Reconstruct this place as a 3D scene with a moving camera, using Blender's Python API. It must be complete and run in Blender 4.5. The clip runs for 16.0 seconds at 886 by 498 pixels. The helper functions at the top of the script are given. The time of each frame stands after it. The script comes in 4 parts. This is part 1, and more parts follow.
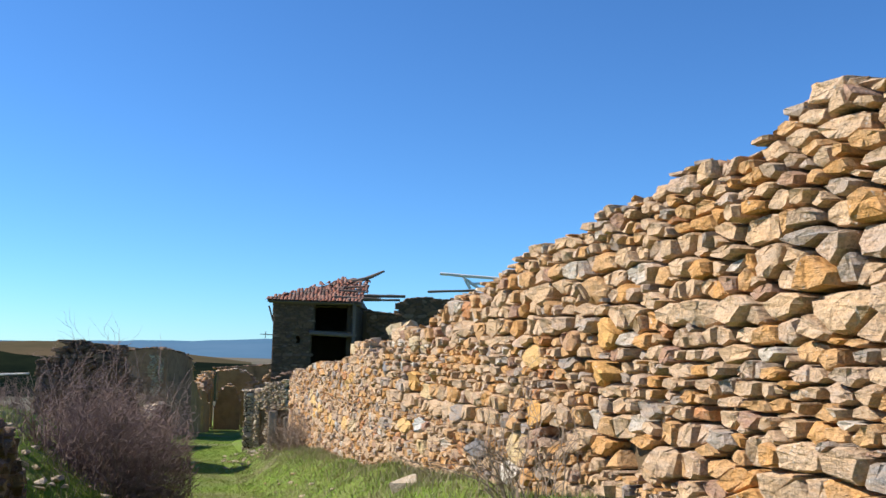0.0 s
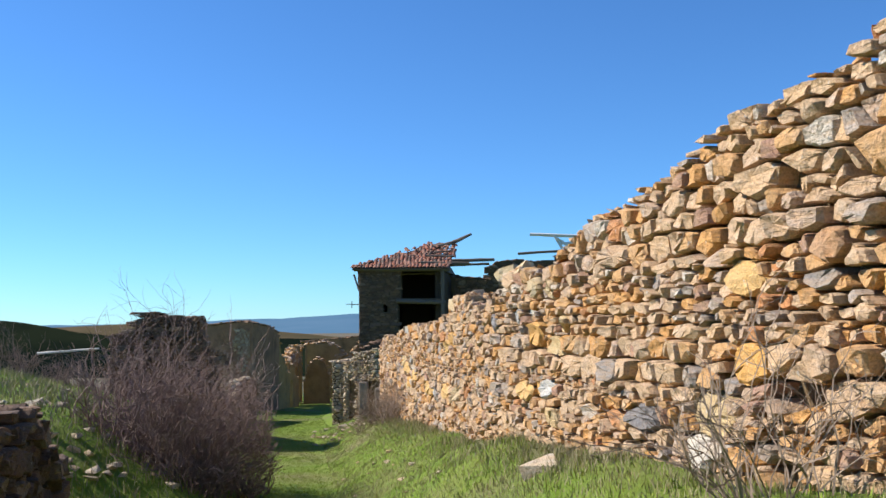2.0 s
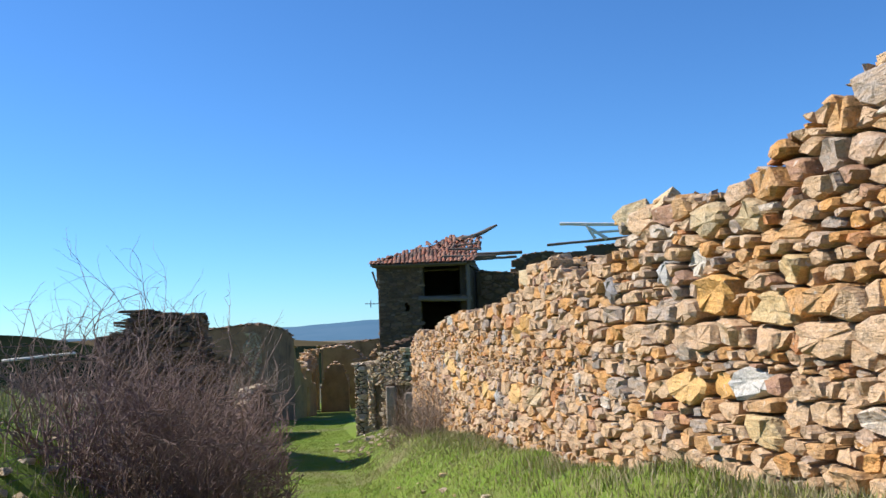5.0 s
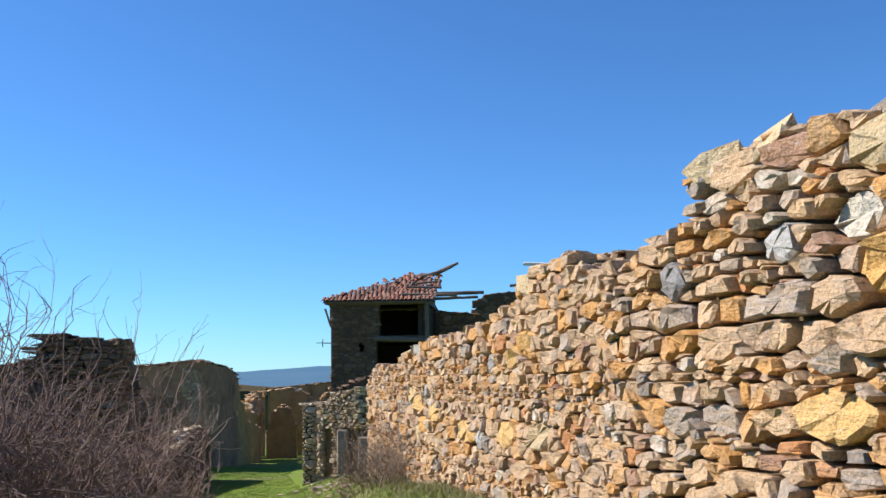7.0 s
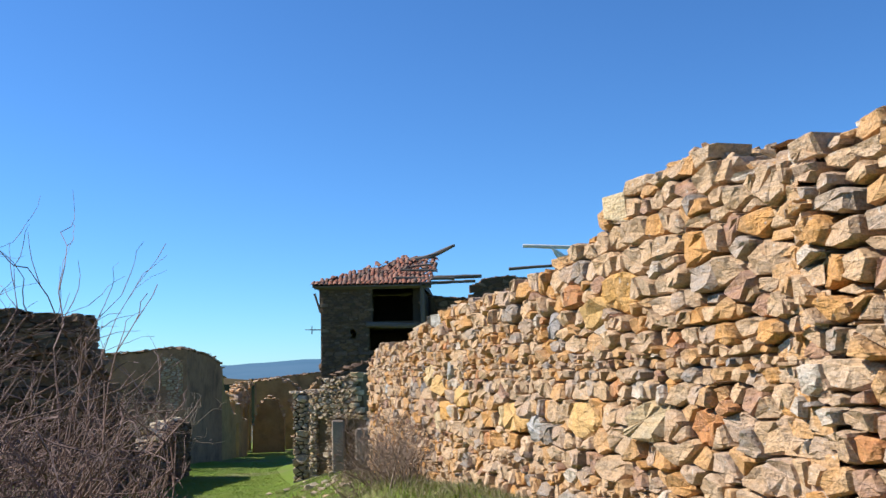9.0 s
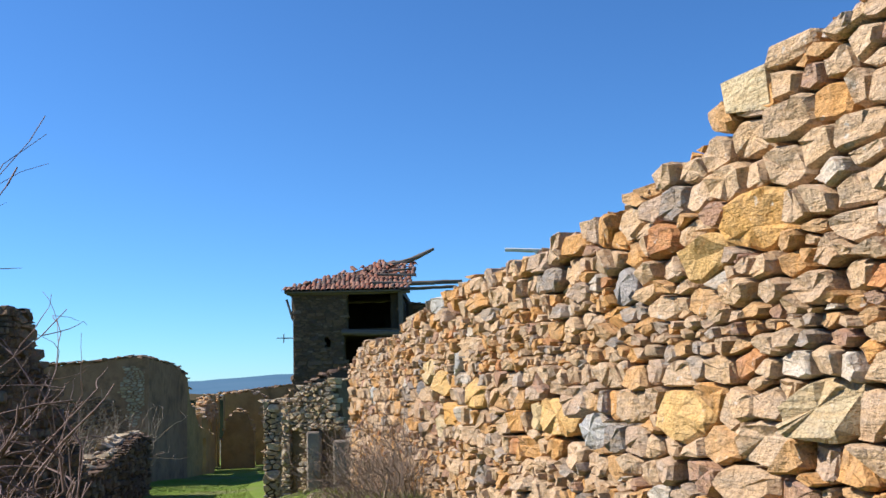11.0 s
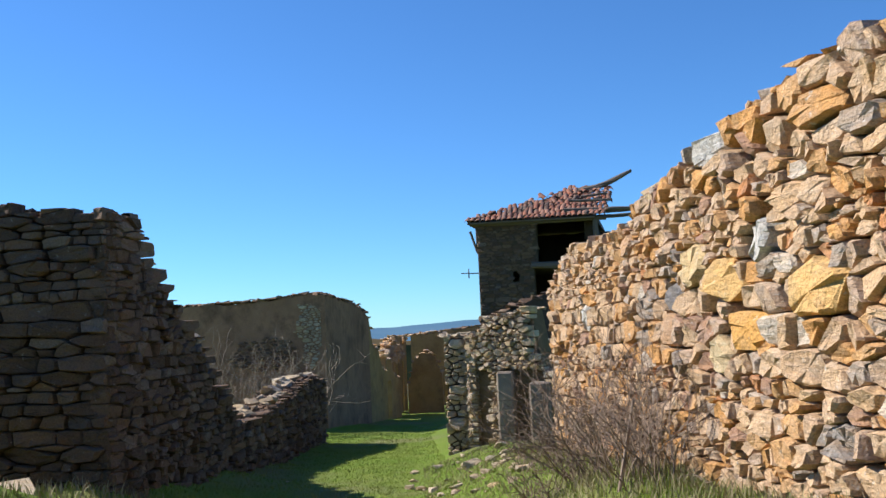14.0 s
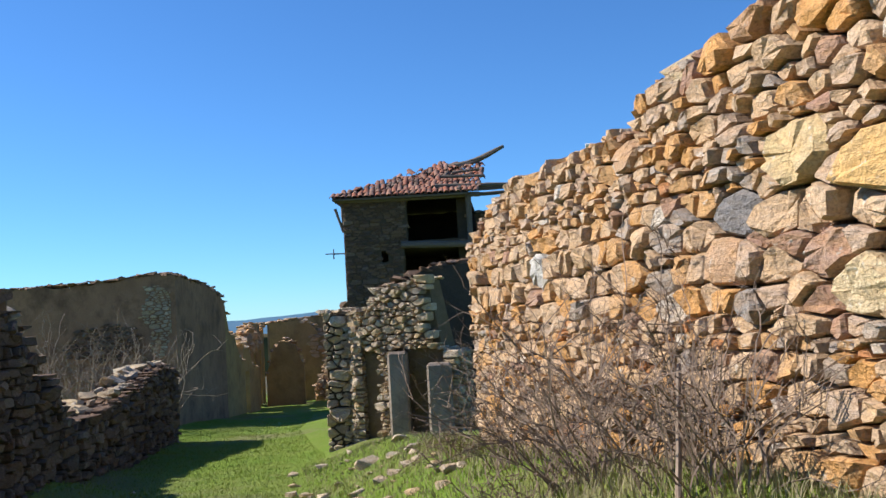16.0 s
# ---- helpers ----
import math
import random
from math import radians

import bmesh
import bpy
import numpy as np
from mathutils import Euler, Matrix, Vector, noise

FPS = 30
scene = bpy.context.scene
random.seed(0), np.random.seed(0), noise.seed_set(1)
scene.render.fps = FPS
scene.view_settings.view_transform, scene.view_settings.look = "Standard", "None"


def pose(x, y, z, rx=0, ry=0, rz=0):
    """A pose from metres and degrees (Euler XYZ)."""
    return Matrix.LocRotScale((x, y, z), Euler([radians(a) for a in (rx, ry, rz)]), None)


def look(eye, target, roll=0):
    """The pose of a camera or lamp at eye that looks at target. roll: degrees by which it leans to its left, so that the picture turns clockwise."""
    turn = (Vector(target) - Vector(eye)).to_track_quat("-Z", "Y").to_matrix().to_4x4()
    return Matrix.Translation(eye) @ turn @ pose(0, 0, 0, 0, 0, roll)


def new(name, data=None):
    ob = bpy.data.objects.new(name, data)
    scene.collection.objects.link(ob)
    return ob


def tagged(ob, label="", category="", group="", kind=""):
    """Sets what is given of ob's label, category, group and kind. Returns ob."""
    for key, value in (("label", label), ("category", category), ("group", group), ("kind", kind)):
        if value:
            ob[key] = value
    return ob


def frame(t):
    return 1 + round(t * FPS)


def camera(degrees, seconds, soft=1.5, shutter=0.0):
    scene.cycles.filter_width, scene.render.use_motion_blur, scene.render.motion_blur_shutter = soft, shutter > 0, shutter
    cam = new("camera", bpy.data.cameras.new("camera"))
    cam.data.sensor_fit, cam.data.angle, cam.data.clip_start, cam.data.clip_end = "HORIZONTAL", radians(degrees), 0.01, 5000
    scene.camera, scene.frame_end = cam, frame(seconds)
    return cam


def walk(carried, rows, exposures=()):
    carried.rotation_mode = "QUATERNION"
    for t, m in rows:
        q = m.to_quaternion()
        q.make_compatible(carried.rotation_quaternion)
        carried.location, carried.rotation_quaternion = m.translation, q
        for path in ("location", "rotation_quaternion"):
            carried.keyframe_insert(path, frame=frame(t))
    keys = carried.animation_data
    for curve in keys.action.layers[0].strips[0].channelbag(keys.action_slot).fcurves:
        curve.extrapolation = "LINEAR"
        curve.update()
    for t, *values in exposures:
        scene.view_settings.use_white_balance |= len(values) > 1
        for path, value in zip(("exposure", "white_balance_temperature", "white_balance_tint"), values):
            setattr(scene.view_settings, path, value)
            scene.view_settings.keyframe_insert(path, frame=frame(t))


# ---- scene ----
cam = camera(50.0, 16.0)
# seconds, place, then yaw, pitch and roll in degrees
ROWS = [
    (0, 0.001, 0.000, 1.326, 0.01, 6.34, -1.42),
    (0.5, -0.029, 0.744, 1.268, 3.09, 5.26, -1.58),
    (1, -0.148, 1.384, 1.200, 5.38, 4.21, -0.38),
    (1.5, -0.296, 1.989, 1.146, 5.76, 4.05, 0.54),
    (2, -0.430, 2.562, 1.098, 5.17, 4.51, 0.65),
    (2.5, -0.559, 3.231, 1.036, 5.98, 4.82, 0.32),
    (3, -0.680, 3.954, 0.981, 8.25, 4.77, 0.72),
    (3.2, -0.750, 4.182, 0.970, 9.14, 4.60, 1.48),
    (5.3, -1.505, 6.505, 0.784, 4.58, 4.86, 2.05),
    (5.5, -1.561, 6.734, 0.736, 3.24, 5.39, 1.58),
    (6, -1.651, 7.312, 0.675, 1.99, 6.39, 0.95),
    (6.5, -1.757, 7.979, 0.652, 2.20, 6.83, 1.11),
    (7, -1.872, 8.571, 0.598, 3.08, 7.58, 1.05),
    (7.5, -1.997, 9.216, 0.542, 5.49, 8.11, 0.85),
    (8, -2.171, 9.890, 0.516, 6.54, 7.41, 1.16),
    (8.2, -2.234, 10.157, 0.479, 5.67, 7.13, 1.08),
    (10.3, -2.682, 12.211, 0.324, 0.60, 7.36, 2.13),
    (10.5, -2.700, 12.429, 0.262, 0.92, 7.91, 1.88),
    (11, -2.858, 13.087, 0.228, 0.59, 7.92, 1.74),
    (11.5, -2.857, 13.739, 0.202, 1.49, 8.13, 1.80),
    (12, -2.957, 14.424, 0.174, 1.96, 7.61, 2.20),
    (12.5, -3.018, 15.061, 0.128, 2.84, 6.89, 1.81),
    (13, -3.108, 15.688, 0.092, 3.12, 5.85, 2.30),
    (13.5, -3.223, 16.272, 0.055, 5.96, 5.23, 3.07),
    (14, -3.409, 16.823, -0.014, 11.87, 5.03, 2.46),
    (14.5, -3.643, 17.446, -0.089, 14.49, 4.60, 2.59),
    (15, -3.864, 17.964, -0.178, 13.39, 4.75, 2.77),
    (15.5, -4.105, 18.455, -0.199, 8.41, 4.23, 3.15),
    (16, -4.300, 19.058, -0.233, 2.99, 4.05, 3.32),
]
walk(cam, [(t, pose(x, y, z, 90 + pitch, roll, yaw)) for t, x, y, z, yaw, pitch, roll in ROWS], [(0, 0.7), (16, 0.7)])

# ---- world, sun ----
SUN_TO = Vector((-0.85, 0.14, 0.70)).normalized()
world = bpy.data.worlds.new("world")
scene.world = world
world.use_nodes = True
wn = world.node_tree
sky = wn.nodes.new("ShaderNodeTexSky")
sky.sky_type = "NISHITA"
sky.sun_disc = False
sky.sun_elevation = math.asin(SUN_TO.z)
sky.sun_rotation = math.atan2(SUN_TO.x, SUN_TO.y)
sky.altitude = 1100
sky.air_density, sky.dust_density, sky.ozone_density = 1.0, 0.0, 6.0
tint = wn.nodes.new("ShaderNodeMix")
tint.data_type, tint.blend_type = "RGBA", "MULTIPLY"
tint.inputs[0].default_value = 1.0
tint.inputs[7].default_value = (0.59, 0.93, 1.20, 1)
wn.links.new(sky.outputs[0], tint.inputs[6])
wn.links.new(tint.outputs[2], wn.nodes["Background"].inputs[0])
wn.nodes["Background"].inputs[1].default_value = 0.088
sun = new("sun", bpy.data.lights.new("sun", "SUN"))
sun.data.energy, sun.data.angle, sun.data.color = 5.0, radians(0.53), (1.0, 0.94, 0.86)
sun.matrix_world = look((0, 0, 60), Vector((0, 0, 60)) - SUN_TO)

# ---- materials ----


class Nodes:
    """Short hand for building one node material."""

    def __init__(self, name, rough=0.9, metal=0.0):
        self.mat = bpy.data.materials.new(name)
        self.mat.use_nodes = True
        self.t = self.mat.node_tree
        self.b = self.t.nodes["Principled BSDF"]
        self.b.inputs["Roughness"].default_value = rough
        self.b.inputs["Metallic"].default_value = metal
        self.b.inputs["Specular IOR Level"].default_value = 0.25
        self.pos = self.add("ShaderNodeNewGeometry").outputs["Position"]

    def add(self, kind, **inputs):
        n = self.t.nodes.new(kind)
        for k, v in inputs.items():
            self.put(n.inputs[k.replace("_", " ")], v)
        return n

    def put(self, socket, v):
        if isinstance(v, bpy.types.NodeSocket):
            self.t.links.new(v, socket)
        else:
            socket.default_value = v

    def noise(self, scale, detail=4.0, rough=0.6, stretch=None):
        n = self.add("ShaderNodeTexNoise", Scale=scale, Detail=detail, Roughness=rough)
        if stretch:
            m = self.add("ShaderNodeMapping", Vector=self.pos, Scale=stretch)
            self.put(n.inputs["Vector"], m.outputs[0])
        else:
            self.put(n.inputs["Vector"], self.pos)
        return n.outputs["Fac"]

    def ramp(self, fac, stops, hard=False):
        r = self.add("ShaderNodeValToRGB", Fac=fac)
        r.color_ramp.interpolation = "CONSTANT" if hard else "LINEAR"
        while len(r.color_ramp.elements) < len(stops):
            r.color_ramp.elements.new(0.5)
        for e, (p, c) in zip(r.color_ramp.elements, stops):
            e.position = p
            e.color = (*c, 1) if isinstance(c, tuple) else (c, c, c, 1)
        return r.outputs[0]

    def mix(self, fac, a, b, blend="MIX"):
        m = self.t.nodes.new("ShaderNodeMix")
        m.data_type, m.blend_type = "RGBA", blend
        for k, v in ((0, fac), (6, a), (7, b)):
            if isinstance(v, tuple):
                v = (*v, 1)
            self.put(m.inputs[k], v)
        return m.outputs[2]

    def bump(self, height, strength=0.5, distance=0.02):
        n = self.add("ShaderNodeBump", Strength=strength, Distance=distance, Height=height)
        if self.b.inputs["Normal"].is_linked:
            self.put(n.inputs["Normal"], self.b.inputs["Normal"].links[0].from_socket)
        self.put(self.b.inputs["Normal"], n.outputs[0])

    def base(self, colour):
        self.put(self.b.inputs["Base Color"], colour if isinstance(colour, bpy.types.NodeSocket) else (*colour, 1))
        return self.mat


def random_of(n, joined):
    if joined:
        return n.add("ShaderNodeNewGeometry").outputs["Random Per Island"]
    return n.add("ShaderNodeObjectInfo").outputs["Random"]


OCHRES = [(0.0, (0.571, 0.333, 0.153)), (0.14, (0.589, 0.405, 0.247)), (0.28, (0.516, 0.360, 0.235)), (0.42, (0.608, 0.432, 0.283)), (0.54, (0.589, 0.305, 0.107)), (0.64, (0.552, 0.387, 0.247)),
          (0.75, (0.480, 0.351, 0.259)), (0.83, (0.387, 0.326, 0.276)), (0.88, (0.368, 0.216, 0.153)), (0.92, (0.593, 0.522, 0.436)), (0.95, (0.275, 0.248, 0.227)), (0.98, (0.516, 0.224, 0.093))]
# Palette darkened and reddened so walls read as standing in deep shade.
SHADED_GREYS = [(0.0, (0.143, 0.084, 0.052)), (0.2, (0.193, 0.118, 0.074)), (0.4, (0.109, 0.068, 0.046)), (0.6, (0.210, 0.129, 0.081)), (0.75, (0.126, 0.087, 0.067)), (0.9, (0.252, 0.179, 0.126))]
PALES = [(0.0, (0.525, 0.436, 0.318)), (0.2, (0.462, 0.369, 0.249)), (0.4, (0.588, 0.495, 0.370)), (0.6, (0.420, 0.349, 0.267)), (0.75, (0.546, 0.407, 0.241)), (0.9, (0.378, 0.291, 0.206))]


def stone_material(name, palette, joined, scale=1.0, dull=(0.36, 0.32, 0.26), rust=(0.56, 0.30, 0.09), lichened=(0.55, 0.53, 0.47)):
    n = Nodes(name, 0.88)
    r = random_of(n, joined)
    c = n.ramp(r, palette, True)
    patch = n.noise(7.0 * scale, 3.0, 0.65)
    c = n.mix(n.ramp(patch, [(0.45, 0.0), (0.64, 0.6)]), c, n.mix(0.5, c, dull))
    bed = n.noise(5.0, 4.0, 0.7, (1.2, 1.2, 7.0))
    c = n.mix(n.ramp(bed, [(0.38, 0.55), (0.62, 0.0)]), c, n.mix(0.55, c, rust))
    grain = n.noise(60.0 * scale, 5.0, 0.75)
    c = n.mix(0.8, c, n.ramp(grain, [(0.28, 0.35), (0.5, 0.95), (0.75, 1.3)]), "MULTIPLY")
    lichen = n.noise(16.0, 4.0, 0.7)
    c = n.mix(n.ramp(lichen, [(0.63, 0.0), (0.70, 0.7)]), c, lichened)
    n.bump(n.noise(14.0 * scale, 5.0, 0.7), 0.9, 0.045)
    n.bump(bed, 0.6, 0.03)
    n.bump(grain, 0.5, 0.008)
    return n.base(c)


M_STONE = stone_material("ochre_fieldstone", OCHRES, False)
M_STONES = stone_material("ochre_fieldstone_joined", OCHRES, True)
M_PALE = stone_material("pale_grey_rubble", PALES, False)
M_PALES = stone_material("pale_grey_rubble_joined", PALES, True)
FEATURE = {
    "P": stone_material("pale_quartz_stone", [(0.0, (0.55, 0.53, 0.49)), (0.4, (0.46, 0.45, 0.44)), (0.7, (0.60, 0.54, 0.45))], False, 1.0, (0.40, 0.40, 0.41), (0.52, 0.42, 0.28)),
    "O": stone_material("orange_sandstone", [(0.0, (0.66, 0.37, 0.12)), (0.35, (0.62, 0.33, 0.09)), (0.7, (0.68, 0.43, 0.17))], False, 1.0, (0.48, 0.36, 0.22)),
    "B": stone_material("buff_sandstone", [(0.0, (0.60, 0.45, 0.24)), (0.4, (0.52, 0.41, 0.25)), (0.7, (0.62, 0.50, 0.31))], False),
    "S": stone_material("blue_grey_slate", [(0.0, (0.20, 0.19, 0.19)), (0.4, (0.28, 0.27, 0.27)), (0.7, (0.34, 0.31, 0.29))], False, 1.0, (0.20, 0.20, 0.21), (0.34, 0.26, 0.18)),
    "R": stone_material("red_brown_stone", [(0.0, (0.42, 0.24, 0.13)), (0.5, (0.48, 0.30, 0.18))], False),
}
M_SHADED_GREY = stone_material("weathered_shade_dark_stone", SHADED_GREYS, False, 1.0, (0.14, 0.105, 0.075), (0.22, 0.12, 0.055), (0.34, 0.29, 0.23))
M_SHADED_GREYS = stone_material("weathered_shade_dark_stone_joined", SHADED_GREYS, True, 1.0, (0.14, 0.105, 0.075), (0.22, 0.12, 0.055), (0.34, 0.29, 0.23))


def earth_material(name, dark, light, scale=6.0):
    n = Nodes(name, 0.97)
    c = n.mix(n.noise(scale, 6.0, 0.7), dark, light)
    c = n.mix(0.6, c, n.ramp(n.noise(scale * 9, 4.0, 0.7), [(0.3, 0.6), (0.7, 1.2)]), "MULTIPLY")
    n.bump(n.noise(scale * 5, 6.0, 0.75), 0.9, 0.04)
    return n.base(c)


M_CORE = earth_material("wall_earth_fill", (0.13, 0.085, 0.045), (0.27, 0.19, 0.105))
# Dark joint fill; its colour also serves as shade on the annex's inner wall.
M_FILL_AND_SHADE = earth_material("dark_fill_and_shade", (0.07, 0.048, 0.032), (0.14, 0.10, 0.065))


def plaster_material(name, light, warm, dirt):
    n = Nodes(name, 0.95)
    c = n.mix(n.ramp(n.noise(0.9, 5.0, 0.65), [(0.4, 0.0), (0.62, 1.0)]), light, warm)
    c = n.mix(n.ramp(n.noise(1.7, 7.0, 0.72, (1.0, 1.0, 0.8)), [(0.48, 0.0), (0.68, 0.85)]), c, dirt)
    c = n.mix(0.5, c, n.ramp(n.noise(30.0, 4.0, 0.7), [(0.3, 0.7), (0.7, 1.15)]), "MULTIPLY")
    n.bump(n.noise(9.0, 6.0, 0.7), 0.6, 0.04)
    return n.base(c)


M_POST = plaster_material("grey_weathered_stone", (0.34, 0.27, 0.21), (0.24, 0.19, 0.15), (0.13, 0.10, 0.08))
M_PLASTER = plaster_material("stained_lime_plaster", (0.36, 0.20, 0.112), (0.25, 0.138, 0.08), (0.13, 0.074, 0.045))
M_OCHREPLASTER = plaster_material("ochre_mud_plaster", (0.42, 0.27, 0.11), (0.33, 0.20, 0.08), (0.20, 0.135, 0.07))


def wood_material(name, dark, light):
    n = Nodes(name, 0.85)
    g = n.noise(18.0, 5.0, 0.7, (0.25, 1.0, 1.0))
    c = n.mix(g, dark, light)
    n.bump(g, 0.5, 0.01)
    return n.base(c)


M_OLDWOOD = wood_material("weathered_dark_timber", (0.07, 0.055, 0.045), (0.20, 0.16, 0.13))
M_BLEACHED = wood_material("sun_bleached_timber", (0.55, 0.50, 0.44), (0.78, 0.74, 0.68))
M_TWIG = wood_material("bare_bramble_stem", (0.10, 0.062, 0.055), (0.29, 0.20, 0.17))
M_DRYTWIG = wood_material("dry_straw_twig", (0.15, 0.105, 0.075), (0.36, 0.28, 0.21))
M_BRAMBLE = wood_material("brown_bramble_stem", (0.10, 0.068, 0.05), (0.30, 0.22, 0.165))
M_IRON = wood_material("rusted_iron", (0.05, 0.045, 0.04), (0.12, 0.10, 0.09))


def tile_material():
    n = Nodes("clay_roof_tile", 0.85)
    r = random_of(n, False)
    c = n.ramp(r, [(0.0, (0.24, 0.075, 0.04)), (0.3, (0.31, 0.11, 0.06)), (0.55, (0.17, 0.075, 0.05)), (0.75, (0.36, 0.17, 0.11)), (0.9, (0.12, 0.07, 0.05))])
    c = n.mix(n.ramp(n.noise(8.0, 4.0), [(0.45, 0.0), (0.7, 0.7)]), c, (0.22, 0.19, 0.16))
    n.bump(n.noise(40.0), 0.3, 0.01)
    return n.base(c)


M_TILE = tile_material()


def grass_material(name, stops):
    n = Nodes(name, 0.75)
    c = n.ramp(random_of(n, True), stops)
    c = n.mix(n.ramp(n.noise(0.7, 4.0), [(0.35, 0.0), (0.65, 0.6)]), c, stops[-1][1])
    n.b.inputs["Subsurface Weight"].default_value = 0.0
    return n.base(c)


M_GRASS = grass_material("spring_grass_blade", [(0.0, (0.12, 0.20, 0.014)), (0.5, (0.17, 0.27, 0.02)), (0.85, (0.22, 0.28, 0.034)), (1.0, (0.27, 0.27, 0.068))])
M_STRAW = grass_material("dry_grass_blade", [(0.0, (0.16, 0.17, 0.06)), (0.5, (0.27, 0.23, 0.12)), (1.0, (0.36, 0.30, 0.18))])


def ground_material():
    n = Nodes("meadow_ground", 0.95)
    c = n.mix(n.ramp(n.noise(1.1, 6.0, 0.7), [(0.40, 0.0), (0.62, 1.0)]), (0.14, 0.225, 0.018), (0.18, 0.235, 0.035))
    c = n.mix(n.ramp(n.noise(0.35, 5.0, 0.6), [(0.50, 0.0), (0.66, 0.85)]), c, (0.20, 0.18, 0.08))
    c = n.mix(n.ramp(n.noise(4.0, 6.0, 0.75), [(0.58, 0.0), (0.72, 0.8)]), c, (0.17, 0.12, 0.07))
    c = n.mix(0.7, c, n.ramp(n.noise(45.0, 4.0, 0.8), [(0.28, 0.5), (0.72, 1.3)]), "MULTIPLY")
    far = n.ramp(n.add("ShaderNodeSeparateXYZ", Vector=n.add("ShaderNodeMapping", Vector=n.pos, Scale=(0.004, 0.004, 0.004)).outputs[0]).outputs["Y"], [(0.3, 0.0), (0.8, 1.0)])
    plain = n.mix(n.ramp(n.noise(0.01, 4.0), [(0.42, 0.0), (0.55, 1.0)]), (0.060, 0.062, 0.028), (0.13, 0.105, 0.065))
    c = n.mix(far, c, plain)
    n.bump(n.noise(25.0, 5.0, 0.8), 0.8, 0.05)
    return n.base(c)


M_GROUND = ground_material()


def hill_material(name, a, b, scale):
    n = Nodes(name, 1.0)
    n.b.inputs["Specular IOR Level"].default_value = 0.0
    c = n.mix(n.ramp(n.noise(scale, 6.0, 0.7), [(0.4, 0.0), (0.6, 1.0)]), a, b)
    return n.base(c)


M_FOREST = hill_material("pine_forest_slope", (0.006, 0.010, 0.007), (0.013, 0.018, 0.010), 0.02)
M_MOOR = hill_material("brown_moor_slope", (0.10, 0.075, 0.045), (0.07, 0.06, 0.035), 0.004)
# Blue of the far range is air haze put into its base colour.
M_HAZY_RANGE = hill_material("haze_blue_range", (0.07, 0.145, 0.22), (0.09, 0.165, 0.24), 0.0008)

# ---- building helpers ----
rnd = random.Random(7)


def lerp_table(table, x):
    if x <= table[0][0]:
        return table[0][1]
    for (a, va), (b, vb) in zip(table, table[1:]):
        if x <= b:
            return va + (vb - va) * (x - a) / (b - a)
    return table[-1][1]


def mesh_from(name, verts, faces, material, smooth=False):
    me = bpy.data.meshes.new(name)
    me.from_pydata(verts, [], faces)
    me.materials.append(material)
    if smooth:
        me.shade_smooth()
    return me


def part(name, me, parent, label=""):
    ob = new(name, me)
    ob.parent = parent
    if label:
        ob["label"] = label
    return ob


def thing(name, label, category, group="", kind="", at=(0, 0, 0)):
    ob = new(name)
    ob.empty_display_size = 0.2
    ob.location = at
    return tagged(ob, label, category, group, kind)


class Soup:
    """Vertices and faces gathered for one mesh."""

    def __init__(self):
        self.v, self.f = [], []

    def add(self, verts, faces):
        k = len(self.v)
        self.v += [tuple(p) for p in verts]
        self.f += [tuple(i + k for i in f) for f in faces]

    def mesh(self, name, material, smooth=False):
        return mesh_from(name, self.v, self.f, material, smooth)


def rock_shape(sx, sy, sz, r, count=13):
    """An angular stone: the hull of random points in a box, about its centre."""
    bm = bmesh.new()
    for _ in range(count):
        p = Vector((r.uniform(-1, 1), r.uniform(-1, 1), r.uniform(-1, 1)))
        m = max(abs(c) for c in p)
        p = p / m * r.uniform(0.82, 1.0)
        bm.verts.new((p.x * sx / 2, p.y * sy / 2, p.z * sz / 2))
    out = bmesh.ops.convex_hull(bm, input=bm.verts)
    bmesh.ops.delete(bm, geom=list({e for e in out["geom_interior"] + out["geom_unused"] if isinstance(e, bmesh.types.BMVert)}), context="VERTS")
    bm.verts.index_update()
    v = [tuple(x.co) for x in bm.verts]
    f = [tuple(x.index for x in face.verts) for face in bm.faces]
    bm.free()
    return v, f


ROCKS = [rock_shape(1, 1, 1, rnd) for _ in range(40)]


def put_rock(soup, place, size, r, flat=0.25):
    v, f = r.choice(ROCKS)
    m = Matrix.Translation(place) @ Euler((r.uniform(-flat, flat), r.uniform(-flat, flat), r.uniform(0, 6.3))).to_matrix().to_4x4() @ Matrix.Diagonal((*size, 1))
    soup.add([m @ Vector(p) for p in v], f)


def clip(poly, a, b, c):
    """The part of poly in which a*x + b*y <= c."""
    out = []
    for i, p in enumerate(poly):
        q = poly[(i + 1) % len(poly)]
        dp, dq = a * p[0] + b * p[1] - c, a * q[0] + b * q[1] - c
        if dp <= 0:
            out.append(p)
        if (dp < 0 < dq) or (dq < 0 < dp):
            k = dp / (dp - dq)
            out.append((p[0] + k * (q[0] - p[0]), p[1] + k * (q[1] - p[1])))
    return out


